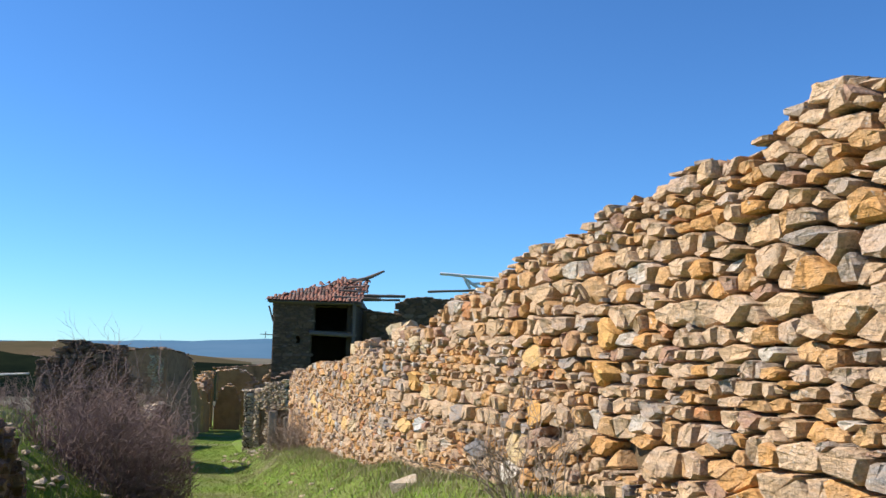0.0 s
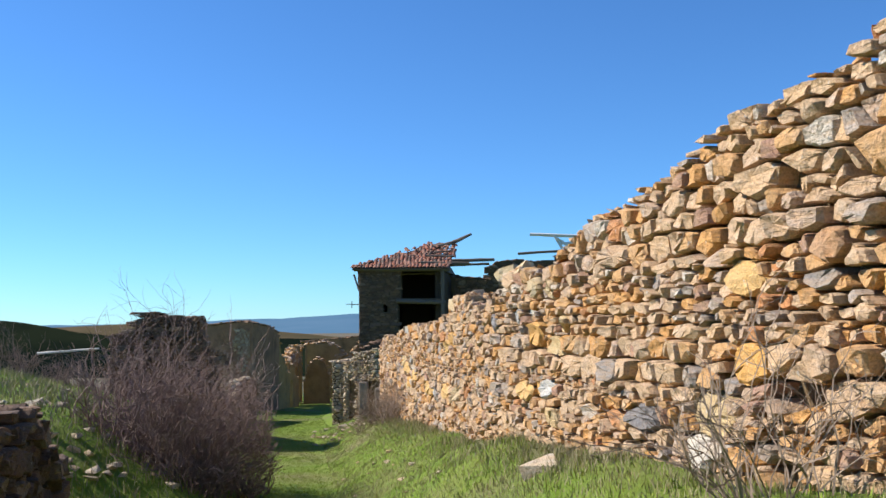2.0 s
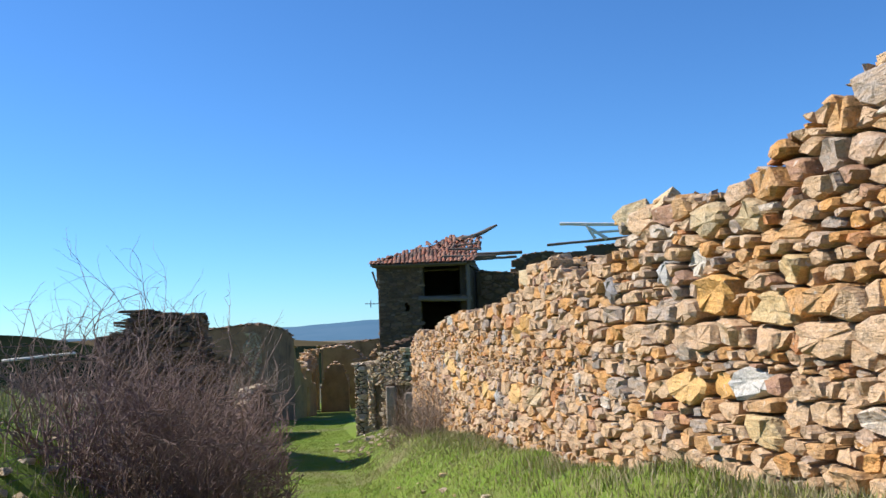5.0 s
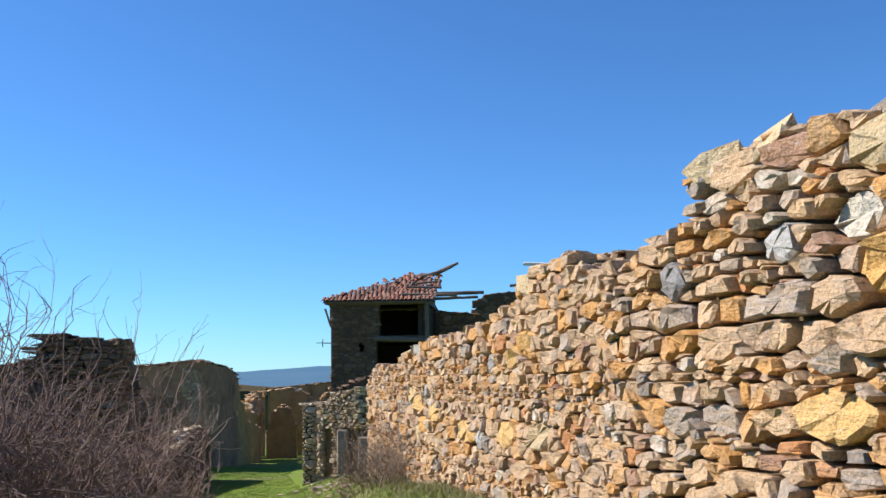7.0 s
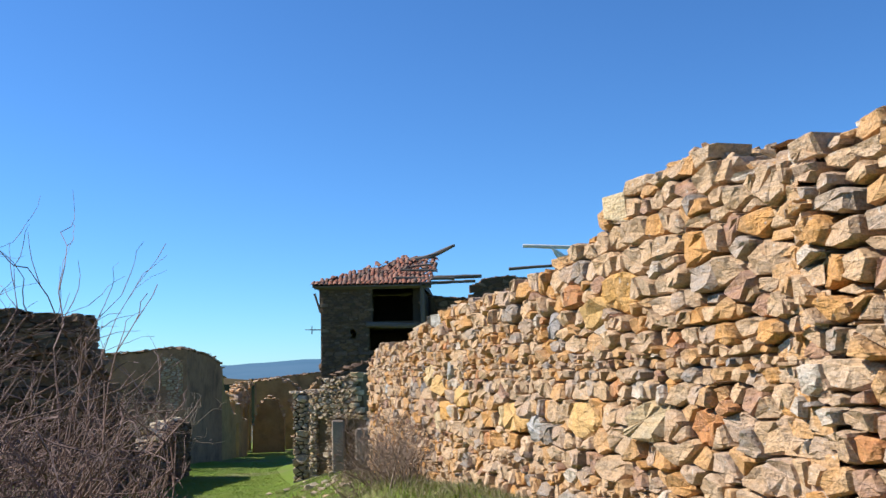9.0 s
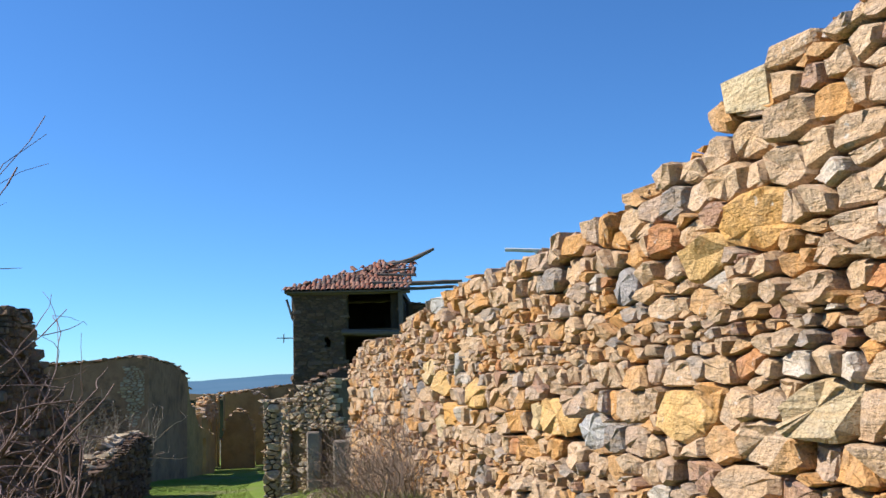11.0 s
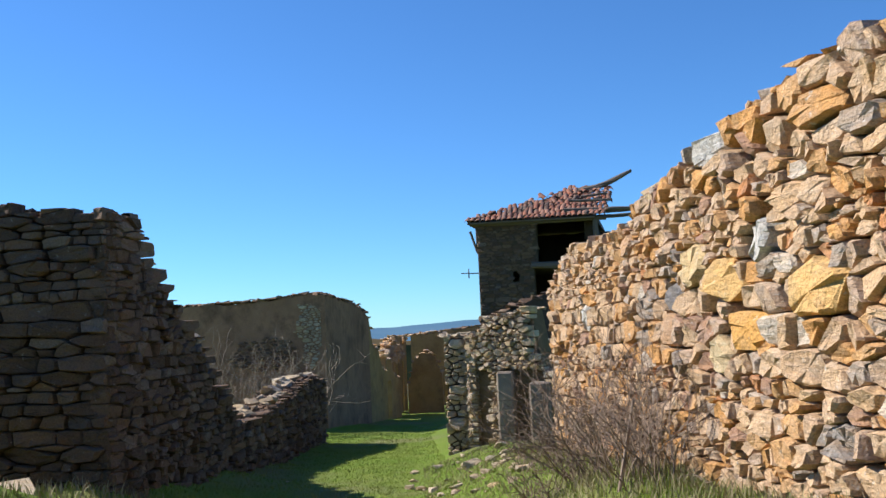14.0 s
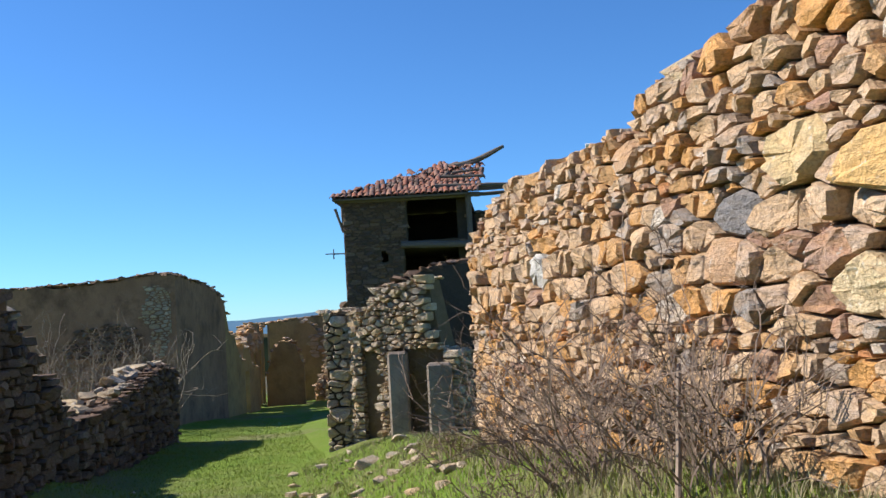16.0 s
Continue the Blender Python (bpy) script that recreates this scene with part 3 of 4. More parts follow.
def plain_wall(owner, name, a, b, base, top, thick, material, holes=(), label="", rag=0.05, step=0.25):
    """A plastered masonry wall with an uneven top; holes are (from, to, bottom, top) openings right through it."""
    m = wall_frame(a, b)
    length = math.hypot(b[0] - a[0], b[1] - a[1])
    cuts = sorted({0.0, length, *[round(i * step, 3) for i in range(1, int(length / step))], *[h[0] for h in holes], *[h[1] for h in holes]})
    cuts = [c for i, c in enumerate(cuts) if i == 0 or c - cuts[i - 1] > 1e-3]
    tops = [top(s) + rnd.uniform(-rag, rag) for s in cuts]
    soup = Soup()

    def block(s0, s1, z0, z1, t0, t1):
        soup.add([m @ Vector(p) for p in ((s0, 0, z0), (s1, 0, z1), (s1, 0, t1), (s0, 0, t0), (s0, -thick, z0), (s1, -thick, z1), (s1, -thick, t1), (s0, -thick, t0))],
                 [(3, 2, 1, 0), (4, 5, 6, 7), (0, 1, 5, 4), (2, 3, 7, 6), (1, 2, 6, 5), (3, 0, 4, 7)])

    for (s0, s1), (t0, t1) in zip(zip(cuts, cuts[1:]), zip(tops, tops[1:])):
        mid = (s0 + s1) / 2
        z0, z1 = base(s0), base(s1)
        for h in sorted((h for h in holes if h[0] < mid < h[1]), key=lambda h: h[2]):
            if h[2] > min(z0, z1):
                block(s0, s1, z0, z1, h[2], h[2])
            z0 = z1 = h[3]
        if z0 < min(t0, t1) - 0.01:
            block(s0, s1, z0, z1, t0, t1)
    bm = bmesh.new()
    me = soup.mesh(name, material)
    bm.from_mesh(me)
    bmesh.ops.remove_doubles(bm, verts=bm.verts[:], dist=0.0005)
    bm.to_mesh(me)
    bm.free()
    return part(name, me, owner, label), m


def coping(owner, m, length, top, thick, size, r, mats, lift=0.0):
    """Flat loose stones along a wall's top."""
    rest = Soup()
    s = 0.0
    while s < length:
        w = size * r.uniform(0.7, 1.6)
        for out in (-0.1, -thick * 0.5, -thick + 0.1):
            put_rock(rest, m @ Vector((s + w / 2, out + r.uniform(-0.06, 0.06), top(s + w / 2) + lift + r.uniform(0, 0.04))), (w * 1.2, thick * 0.6, size * r.uniform(0.3, 0.55)), r)
        s += w * 0.8
    part("coping_stones", rest.mesh("coping_stones", mats), owner)["kind"] = "stuff"


def stone_patch(owner, m, cells, size, r, mats, centre, radii, relief=0.03, lid=None):
    """Bare masonry where plaster has fallen off: stones inside an uneven outline on a wall's face."""
    rest = Soup()
    s0, s1, z0, z1 = cells
    for poly, key in rubble_cells(s0, s1, flat(z0), lid or flat(z1), size, r, 2.2):
        cx = sum(p[0] for p in poly) / len(poly)
        cz = sum(p[1] for p in poly) / len(poly)
        q = math.hypot((cx - centre[0]) / radii[0], (cz - centre[1]) / radii[1])
        if q < 1 + 0.5 * noise.noise((cx * 2, cz * 2, size)):
            v, f = stone_mesh(poly, r, relief, 0.012)
            rest.add([m @ Vector((p[0], p[1] + 0.018, p[2])) for p in v], f)
    part("bare_stones", rest.mesh("bare_stones", mats), owner)["kind"] = "stuff"


# Plastered house without a roof, behind the corner ruin.
plaster_house = thing("plastered_ruin", "roofless farmhouse with stained plaster and crumbling stone corner, in shade", "ruined building", kind="structure")
gable_top = [(0, 1.28), (0.3, 1.36), (2.2, 1.2), (4.6, 1.16), (8.0, 0.95), (11, 0.7)]
_, gm = plain_wall(plaster_house, "gable_wall", (-12.5, 43.4), (-17.6, 43.4), flat(-4.0), lambda s: lerp_table(gable_top, s) - 0.08, 0.55, M_PLASTER)
coping(plaster_house, gm, 5.0, lambda s: lerp_table(gable_top, s) - 0.07, 0.6, 0.22, random.Random(41), M_SHADED_GREYS)
stone_patch(plaster_house, gm, (0.12, 1.1, -1.1, 1.0), 0.09, random.Random(42), M_PALES, (0.5, 0.15), (0.42, 0.95))
stone_patch(plaster_house, gm, (0.8, 5.0, -1.3, 0.4), 0.11, random.Random(43), M_SHADED_GREYS, (1.9, -0.45), (1.1, 0.5))
side_top = [(0, 0.72), (1.2, 0.95), (2.2, 1.1), (3.0, 1.1), (4.3, 1.2)]
_, sm = plain_wall(plaster_house, "side_wall", (-12.62, 48.3), (-12.51, 43.97), lambda s: -4.0, lambda s: lerp_table(side_top, s), 0.55, M_PLASTER, rag=0.1)
coping(plaster_house, sm, 4.3, lambda s: lerp_table(side_top, s), 0.55, 0.22, random.Random(44), M_SHADED_GREYS)
stub_top = [(0, -1.7), (1.2, -1.5), (1.3, -1.0), (2.4, -0.8), (2.5, -1.3), (3.2, -1.1), (3.4, -0.5), (4.3, -0.35), (4.5, 0.25), (4.7, 0.6)]
_, tm = plain_wall(plaster_house, "side_wall_stub", (-12.78, 53.0), (-12.62, 48.305), lambda s: -4.2, lambda s: lerp_table(stub_top, s), 0.5, M_OCHREPLASTER, holes=((1.6, 2.2, -3.4, -1.7),), rag=0.12)
coping(plaster_house, tm, 4.6, lambda s: lerp_table(stub_top, s), 0.5, 0.2, random.Random(45), M_STONES)

# Ruins further down the lane.
far_ruin = thing("ochre_ruin", "broken ochre mud-plaster walls of a collapsed house by the lane", "ruined building", kind="structure")
fr_top = [(0, -0.3), (0.6, -0.1), (1.4, -0.5), (1.5, -1.0), (1.9, -0.9), (2.0, -0.2), (3.0, -0.1), (3.3, -0.9), (4.0, -1.2), (4.4, -0.35), (5.4, -0.2), (6.4, -0.45), (7.2, -1.2), (8.0, -1.5), (9.2, -1.3)]
_, fm = plain_wall(far_ruin, "lane_wall", (-14.4, 60.5), (-12.95, 51.4), lambda s: -4.6, lambda s: lerp_table(fr_top, s), 0.5, M_OCHREPLASTER, holes=((1.6, 2.3, -4.0, -1.2), (4.2, 4.9, -4.0, -1.1)), rag=0.12)
stone_patch(far_ruin, fm, (0.2, 8.5, -1.7, -0.45), 0.2, random.Random(52), M_STONES, (5.0, -0.8), (3.6, 0.4))
coping(far_ruin, fm, 9.0, lambda s: lerp_table(fr_top, s), 0.5, 0.25, random.Random(53), M_STONES)
fe_top = [(0, 0.3), (0.7, 0.25), (1.2, -0.4), (1.6, -1.0), (2.2, -0.3), (3.0, 0.05), (4.2, -0.1)]
_, em = plain_wall(far_ruin, "end_wall", (-10.2, 62.0), (-14.4, 61.6), flat(-4.6), lambda s: lerp_table(fe_top, s), 0.5, M_OCHREPLASTER, holes=((0.9, 1.5, -4.0, -2.2), (2.7, 3.2, -4.0, -1.6)), rag=0.15)
stone_patch(far_ruin, em, (0.1, 4.0, -2.6, 0.2), 0.14, random.Random(56), M_STONES, (1.6, -0.9), (0.9, 1.1), lid=lambda s: lerp_table(fe_top, s) - 0.1)
coping(far_ruin, em, 4.2, lambda s: lerp_table(fe_top, s), 0.5, 0.25, random.Random(54), M_STONES)
stump_top = [(0, -1.9), (0.3, -1.0), (0.7, -0.75), (1.2, -1.2), (1.5, -2.2)]
_, pm = plain_wall(far_ruin, "partition_wall", (-12.0, 57.2), (-13.5, 57.0), flat(-4.4), lambda s: lerp_table(stump_top, s), 0.4, M_OCHREPLASTER, rag=0.12, step=0.15)
coping(far_ruin, pm, 1.4, lambda s: lerp_table(stump_top, s), 0.4, 0.18, random.Random(57), M_STONES)
rubble_wall(far_ruin, (-9.95, 60.0), (-12.2, 60.4), flat(-4.4), lambda s: lerp_table([(0, 0.1), (0.5, -0.1), (0.9, -0.9), (1.4, -1.3), (1.7, -2.0), (2.3, -2.9)], s), 0.5, 0.14, random.Random(58), (M_STONE, M_STONES), M_CORE, back=False)
barn_back = thing("far_barn", "low grey stone barn with a sagging roof edge beyond the lane", "ruined building", kind="structure")
_, bm_ = plain_wall(barn_back, "wall", (-9.2, 70.0), (-16.5, 70.0), flat(-5.5), lambda s: lerp_table([(0, 0.62), (3.5, 0.25), (7.3, -0.1)], s), 0.5, M_PLASTER, rag=0.03)
coping(barn_back, bm_, 7.3, lambda s: lerp_table([(0, 0.62), (3.5, 0.25), (7.3, -0.1)], s), 0.5, 0.3, random.Random(55), M_SHADED_GREYS)
tank = Soup()
put_rock(tank, (-12.2, 70.0, 0.62), (0.7, 0.5, 0.55), random.Random(3))
tagged(new("boulder", tank.mesh("boulder", M_SHADED_GREYS)), "pale grey stone block resting on the barn wall", "stone")

# ---- gateway annex at the end of the long wall ----
annex = thing("gateway_annex", "ruined rubble annex with a narrow doorway between upright stone posts", "ruined building", kind="structure")
ax_top = [(0, 0.32), (0.35, 0.42), (0.6, 0.38), (0.95, 0.2), (1.35, 0.18), (1.5, -0.02), (1.95, -0.1)]
am = rubble_wall(annex, (-4.85, 32.0), (-6.40, 32.85), lambda s: -2.3, lambda s: lerp_table([(0, -0.72), (0.38, -0.62), (0.45, 0.36), (0.8, 0.28), (1.3, 0.22), (1.42, -0.02), (1.8, -0.1)], s), 0.5, 0.085, random.Random(61), (M_PALE, M_PALES), M_CORE,
                 holes=((0.0, 1.0, -2.6, -0.66), (1.28, 1.68, -2.0, -0.7)), relief=0.05, back=False, late=late_stones, jit=0.42, squash=1.5)
# Shade on the inner wall is put in by the dark fill colour.
_, wm = plain_wall(annex, "inner_wall", (-4.0, 35.2), (-6.1, 35.2), flat(-2.6), lambda s: lerp_table([(0, 0.75), (1.2, 0.62), (1.9, 0.4), (2.1, 0.3)], s), 0.45, M_FILL_AND_SHADE)
coping(annex, wm, 2.1, lambda s: lerp_table([(0, 0.75), (1.2, 0.62), (1.9, 0.4), (2.1, 0.3)], s), 0.45, 0.2, random.Random(62), M_SHADED_GREYS)
I4 = Matrix.Identity(4)
box_part(annex, "door_post", I4, (-5.80, 32.24, -2.3), (-5.52, 32.6, -0.69), M_POST, "upright grey stone door post", 0.03)
box_part(annex, "door_post", I4, (-5.24, 31.95, -2.3), (-4.9, 32.3, -0.86), M_POST, "upright grey stone door post", 0.03)
rubble_wall(annex, (-6.3, 38.0), (-6.36, 32.95), lambda s: -2.6, lambda s: lerp_table([(0, -0.6), (2, -0.1), (5, -0.05)], s), 0.45, 0.11, random.Random(63), (M_PALE, M_PALES), M_FILL_AND_SHADE, back=False, late=late_stones)

# ---- two-storey house with the broken tiled roof ----
house = thing("stone_house", "two-storey stone house, coloured dark for shade, under a collapsing clay tile roof", "house")
HX0, HX1, HY0, HY1, EAVE = -9.33, -4.85, 52.0, 58.5, 4.0


def house_face(name, a, b, holes, seed):
    ob, m = plain_wall(house, name, a, b, flat(-3.7), flat(EAVE), 0.55, M_FILL_AND_SHADE, holes=holes, rag=0.0, step=0.6)
    length = math.hypot(b[0] - a[0], b[1] - a[1])
    r = random.Random(seed)
    rest = Soup()
    for poly, key in rubble_cells(0, length, flat(-3.5), flat(EAVE - 0.05), 0.10, r, 3.2, (), 0.06):
        cx = sum(p[0] for p in poly) / len(poly)
        cz = sum(p[1] for p in poly) / len(poly)
        if any(h[0] - 0.05 < cx < h[1] + 0.05 and h[2] - 0.05 < cz < h[3] + 0.05 for h in holes):
            continue
        v, f = stone_mesh(poly, r, 0.02, 0.004)
        rest.add([m @ Vector((p[0], p[1] + 0.02, p[2])) for p in v], f)
    st = part("masonry", rest.mesh("masonry", M_SHADED_GREYS), ob)
    st["kind"] = "stuff"


house_face("front_wall", (HX1, HY0), (HX0, HY0), ((0.14, 2.25, 2.45, 3.92), (0.14, 2.4, 0.0, 2.2), (2.95, 3.2, 1.75, 2.15)), 72)
house_face("side_wall", (HX0, HY0 + 0.55), (HX0, HY1), (), 73)
_, _ = plain_wall(house, "rear_wall", (HX0 + 0.55, HY1), (HX1 + 2.5, HY1), flat(-3.7), lambda s: lerp_table([(0, EAVE), (4, EAVE), (6.5, 3.4)], s), 0.5, M_FILL_AND_SHADE)
_, _ = plain_wall(house, "cross_wall", (HX1 - 0.1, HY1 - 0.6), (HX1 - 0.1, HY0 + 0.56), flat(-3.7), flat(EAVE - 0.1), 0.4, M_FILL_AND_SHADE)
box_part(house, "upper_floor", I4, (HX0 + 0.56, HY0 + 0.2, 2.2), (HX1 - 0.15, HY1 - 0.55, 2.42), M_OLDWOOD, "sagging timber loft floor")
timber(house, "floor_beam", (HX0 + 2.0, HY0 - 0.05, 2.32), (HX1 + 0.1, HY0 - 0.05, 2.22), 0.12, 0.11, M_OLDWOOD)
timber(house, "wall_plate", (HX0 - 0.25, HY0 - 0.02, EAVE + 0.0), (HX1 + 0.35, HY0 - 0.02, EAVE - 0.06), 0.1, 0.09, M_OLDWOOD)
timber(house, "corner_post", (HX1 - 0.05, HY0 - 0.03, -2.5), (HX1 - 0.05, HY0 - 0.03, EAVE - 0.1), 0.12, 0.1, M_OLDWOOD)

# Roof: one slope rises from the front eave, with a hip on the lane side.
RIDGE_Y, RIDGE_Z = HY0 + 3.1, 5.55
EL, ER = Vector((HX0 - 0.3, HY0 - 0.35, EAVE + 0.02)), Vector((HX1 + 0.45, HY0 - 0.35, EAVE - 0.02))
RL, RR = Vector((HX1 - 0.75, RIDGE_Y, RIDGE_Z)), Vector((HX1 + 0.55, RIDGE_Y, RIDGE_Z - 0.05))
BL = Vector((HX0 - 0.3, HY1 + 0.3, EAVE + 0.02))
BR = Vector((HX1 + 0.1, HY1 + 0.3, EAVE + 0.02))


def roof_deck(name, pts, thick=0.06):
    n = (pts[1] - pts[0]).cross(pts[2] - pts[0]).normalized()
    n = n if n.z > 0 else -n
    v = [p for p in pts] + [p - n * thick for p in pts]
    k = len(pts)
    f = [tuple(range(k)), tuple(range(2 * k - 1, k - 1, -1))] + [(i, (i + 1) % k, k + (i + 1) % k, k + i) for i in range(k)]
    part(name, mesh_from(name, v, f, M_OLDWOOD), house)


roof_deck("roof_deck", [EL, ER - Vector((0.5, 0, 0)), RL + Vector((0.25, -0.5, -0.25)), RL])
roof_deck("roof_deck", [EL, RL, BL])
roof_deck("roof_deck", [BL, RL, BR])
# Added deck over the collapsed end, to keep daylight out of the openings.
roof_deck("roof_deck", [ER - Vector((0.5, 0, 0)), RL + Vector((0.25, -0.5, -0.25)), RL, BR])


def tile_mesh():
    v, f, n = [], [], 6
    for k, (y, rad) in enumerate(((0.0, 0.105), (0.42, 0.085))):
        for shell in (0, 0.016):
            for i in range(n + 1):
                g = math.pi * i / n
                v.append((math.cos(g) * (rad - shell), y, math.sin(g) * (rad - shell) * 0.8))
    w = n + 1
    for i in range(n):
        f += [(i, i + 1, 2 * w + i + 1, 2 * w + i), (w + i + 1, w + i, 3 * w + i, 3 * w + i + 1), (i + 1, i, w + i, w + i + 1), (2 * w + i, 2 * w + i + 1, 3 * w + i + 1, 3 * w + i)]
    f += [(0, 2 * w, 3 * w, w), (n, w + n, 3 * w + n, 2 * w + n)]
    return mesh_from("tile", v, f, M_TILE)


TILE = tile_mesh()


def tile_slope(e0, e1, r0, r1, seed, keep, limit):
    """Rows of clay tiles laid from the eave e0-e1 up to r0-r1; keep(u, v) says where they still lie."""
    r = random.Random(seed)
    width, made = (e1 - e0).length, 0
    along = (e1 - e0).normalized()
    mid0, mid1 = (e0 + e1) / 2, (r0 + r1) / 2
    nrm = along.cross(mid1 - mid0).normalized()
    nrm = nrm if nrm.z > 0 else -nrm
    up = nrm.cross(along).normalized()
    rows = int((mid1 - mid0).dot(up) / 0.33) + 1
    for j in range(rows):
        k = j / max(1, rows - 1)
        left, right = e0.lerp(r0, k), e1.lerp(r1, k)
        n = int((right - left).length / 0.2)
        for i in range(n + 1):
            p = left + along * (i * 0.2)
            if not keep(i * 0.2, k) or made >= limit:
                continue
            made += 1
            m = Matrix.Identity(4)
            m.col[0][:3], m.col[1][:3], m.col[2][:3] = along, up, nrm
            wild = 0.75 if k > 0.45 and r.random() < 0.6 else 0.16
            m = Matrix.Translation(p + nrm * (0.015 + r.uniform(0, 0.03))) @ m @ Euler((r.uniform(-wild, wild) * 0.4 + 0.03, r.uniform(-wild, wild) * 0.5, r.uniform(-wild, wild))).to_matrix().to_4x4()
            late_tiles.append(m)


late_tiles = []
tile_slope(EL, ER, RL, RR, 81, lambda u, k: u < 5.1 - 0.6 * k + 0.4 * math.sin(9 * k), 190)
tile_slope(BL, EL, RL, RL, 82, lambda u, k: True, 105)
timber(house, "ridge_beam", (HX1 - 1.1, RIDGE_Y - 0.3, RIDGE_Z - 0.25), (HX1 + 1.35, RIDGE_Y - 0.6, RIDGE_Z + 0.45), 0.17, 0.07, M_OLDWOOD, "broken ridge beam jutting into the air", bend=-0.14)
timber(house, "rafter", (HX1 - 0.4, HY0 - 0.3, EAVE + 0.1), (HX1 + 0.3, RIDGE_Y, RIDGE_Z - 0.3), 0.07, 0.06, M_OLDWOOD)
timber(house, "rafter", (HX1 - 1.0, HY0 + 0.6, EAVE + 0.72), (HX1 + 0.55, HY0 + 0.6, EAVE + 0.66), 0.06, 0.05, M_OLDWOOD)
timber(house, "rafter", (HX1 - 1.2, HY0 + 0.1, EAVE + 0.32), (HX1 + 1.35, HY0 + 0.25, EAVE + 0.25), 0.09, 0.07, M_OLDWOOD)
timber(house, "rafter", (HX1 - 0.6, HY0 + 1.3, EAVE + 0.95), (HX1 + 0.4, HY0 + 1.2, EAVE + 1.0), 0.05, 0.05, M_OLDWOOD)
timber(house, "wall_bracket", (HX0 - 0.02, HY0 + 0.2, 2.9), (HX0 - 0.28, HY0 + 0.1, 3.75), 0.05, 0.05, M_OLDWOOD)
timber(house, "wall_bracket", (HX0 - 0.02, HY0 + 0.2, 2.95), (HX0 - 0.05, HY0 + 0.2, 3.9), 0.05, 0.05, M_OLDWOOD)
bracket = thing("wire_bracket", "rusty iron wire bracket with crossbar on the house wall", "bracket")
timber(bracket, "arm", (HX0 + 0.05, HY0 + 0.4, 2.17), (HX0 - 0.75, HY0 + 0.4, 2.2), 0.025, 0.02, M_IRON, sides=5)
timber(bracket, "pin", (HX0 - 0.45, HY0 + 0.4, 2.0), (HX0 - 0.45, HY0 + 0.4, 2.36), 0.025, 0.02, M_IRON, sides=5)

# Collapsed wing beside the house.
wing = thing("collapsed_wing", "roofless stone wing of the house with bare beams across", "ruined building", kind="structure")
wt = [(0, 5.0), (2.6, 4.92), (2.7, 4.6), (4.2, 4.62), (4.3, 4.75), (5.7, 4.65), (6.2, 4.35), (6.3, 3.7), (8.2, 3.85)]
_, wgm = plain_wall(wing, "front_wall", (3.6, 56.0), (-4.75, 56.0), flat(-3.4), lambda s: lerp_table(wt, s) - 0.08, 0.5, M_FILL_AND_SHADE, holes=((2.55, 3.3, 4.6, 5.4),), rag=0.02)
coping(wing, wgm, 8.3, lambda s: lerp_table(wt, s) - 0.12, 0.5, 0.26, random.Random(91), M_SHADED_GREYS)
stone_patch(wing, wgm, (0.1, 8.2, 1.5, 4.5), 0.2, random.Random(92), M_SHADED_GREYS, (4.5, 3.2), (4.5, 1.6), lid=lambda s: lerp_table(wt, s) - 0.2)
timber(wing, "beam", (-5.2, 55.6, 4.62), (-2.3, 55.7, 4.66), 0.1, 0.09, M_OLDWOOD)
timber(wing, "beam", (-5.0, 55.4, 4.36), (-2.6, 55.6, 4.42), 0.08, 0.07, M_OLDWOOD)
timber(wing, "beam", (-1.0, 56.0, 4.98), (3.7, 56.0, 5.22), 0.07, 0.09, M_OLDWOOD)
dead_branch = thing("fallen_rafters", "sun-bleached broken rafters lying over the ruined wing", "timber")
timber(dead_branch, "rafter", (-0.3, 55.9, 6.05), (3.3, 55.9, 5.85), 0.09, 0.1, M_BLEACHED)
timber(dead_branch, "rafter", (1.5, 55.8, 5.2), (1.05, 55.8, 5.95), 0.09, 0.06, M_BLEACHED)
timber(dead_branch, "rafter", (2.1, 55.8, 5.15), (1.2, 55.8, 5.8), 0.1, 0.07, M_BLEACHED)
timber(dead_branch, "rafter", (1.3, 55.8, 5.5), (3.4, 55.8, 5.55), 0.07, 0.06, M_BLEACHED)

# ---- shrubs ----


def tube(soup, a, b, r0, r1):
    d = (b - a).normalized()
    u = d.orthogonal().normalized()
    w = d.cross(u)
    v = []
    for c, rad in ((a, r0), (b, r1)):
        v += [c + (u * math.cos(g) + w * math.sin(g)) * rad for g in (0, 2.094, 4.189)]
    soup.add(v, [(0, 1, 4, 3), (1, 2, 5, 4), (2, 0, 3, 5)])


def grow(stems, twigs, p, d, length, rad, r, depth, droop, right, left):
    n = 5
    for i in range(n):
        q = p + d * (length / n)
        if q.x > right(q.y) + r.gauss(0, 0.09) or q.x < left + r.gauss(0, 0.12):
            return
        tube(stems if depth == 0 else twigs, p, q, rad * (1 - i / n * 0.6), rad * (1 - (i + 1) / n * 0.6))
        p = q
        d = (d + Vector((r.gauss(0, 0.24), r.gauss(0, 0.24), r.gauss(0, 0.2) - droop))).normalized()
        if depth < 2 and i > 0 and r.random() < 0.85:
            s = (d + Vector((r.gauss(0, 0.6), r.gauss(0, 0.6), r.gauss(0.15, 0.5)))).normalized()
            grow(stems, twigs, p, s, length * r.uniform(0.3, 0.55), rad * 0.55, r, depth + 1, droop, right, left)


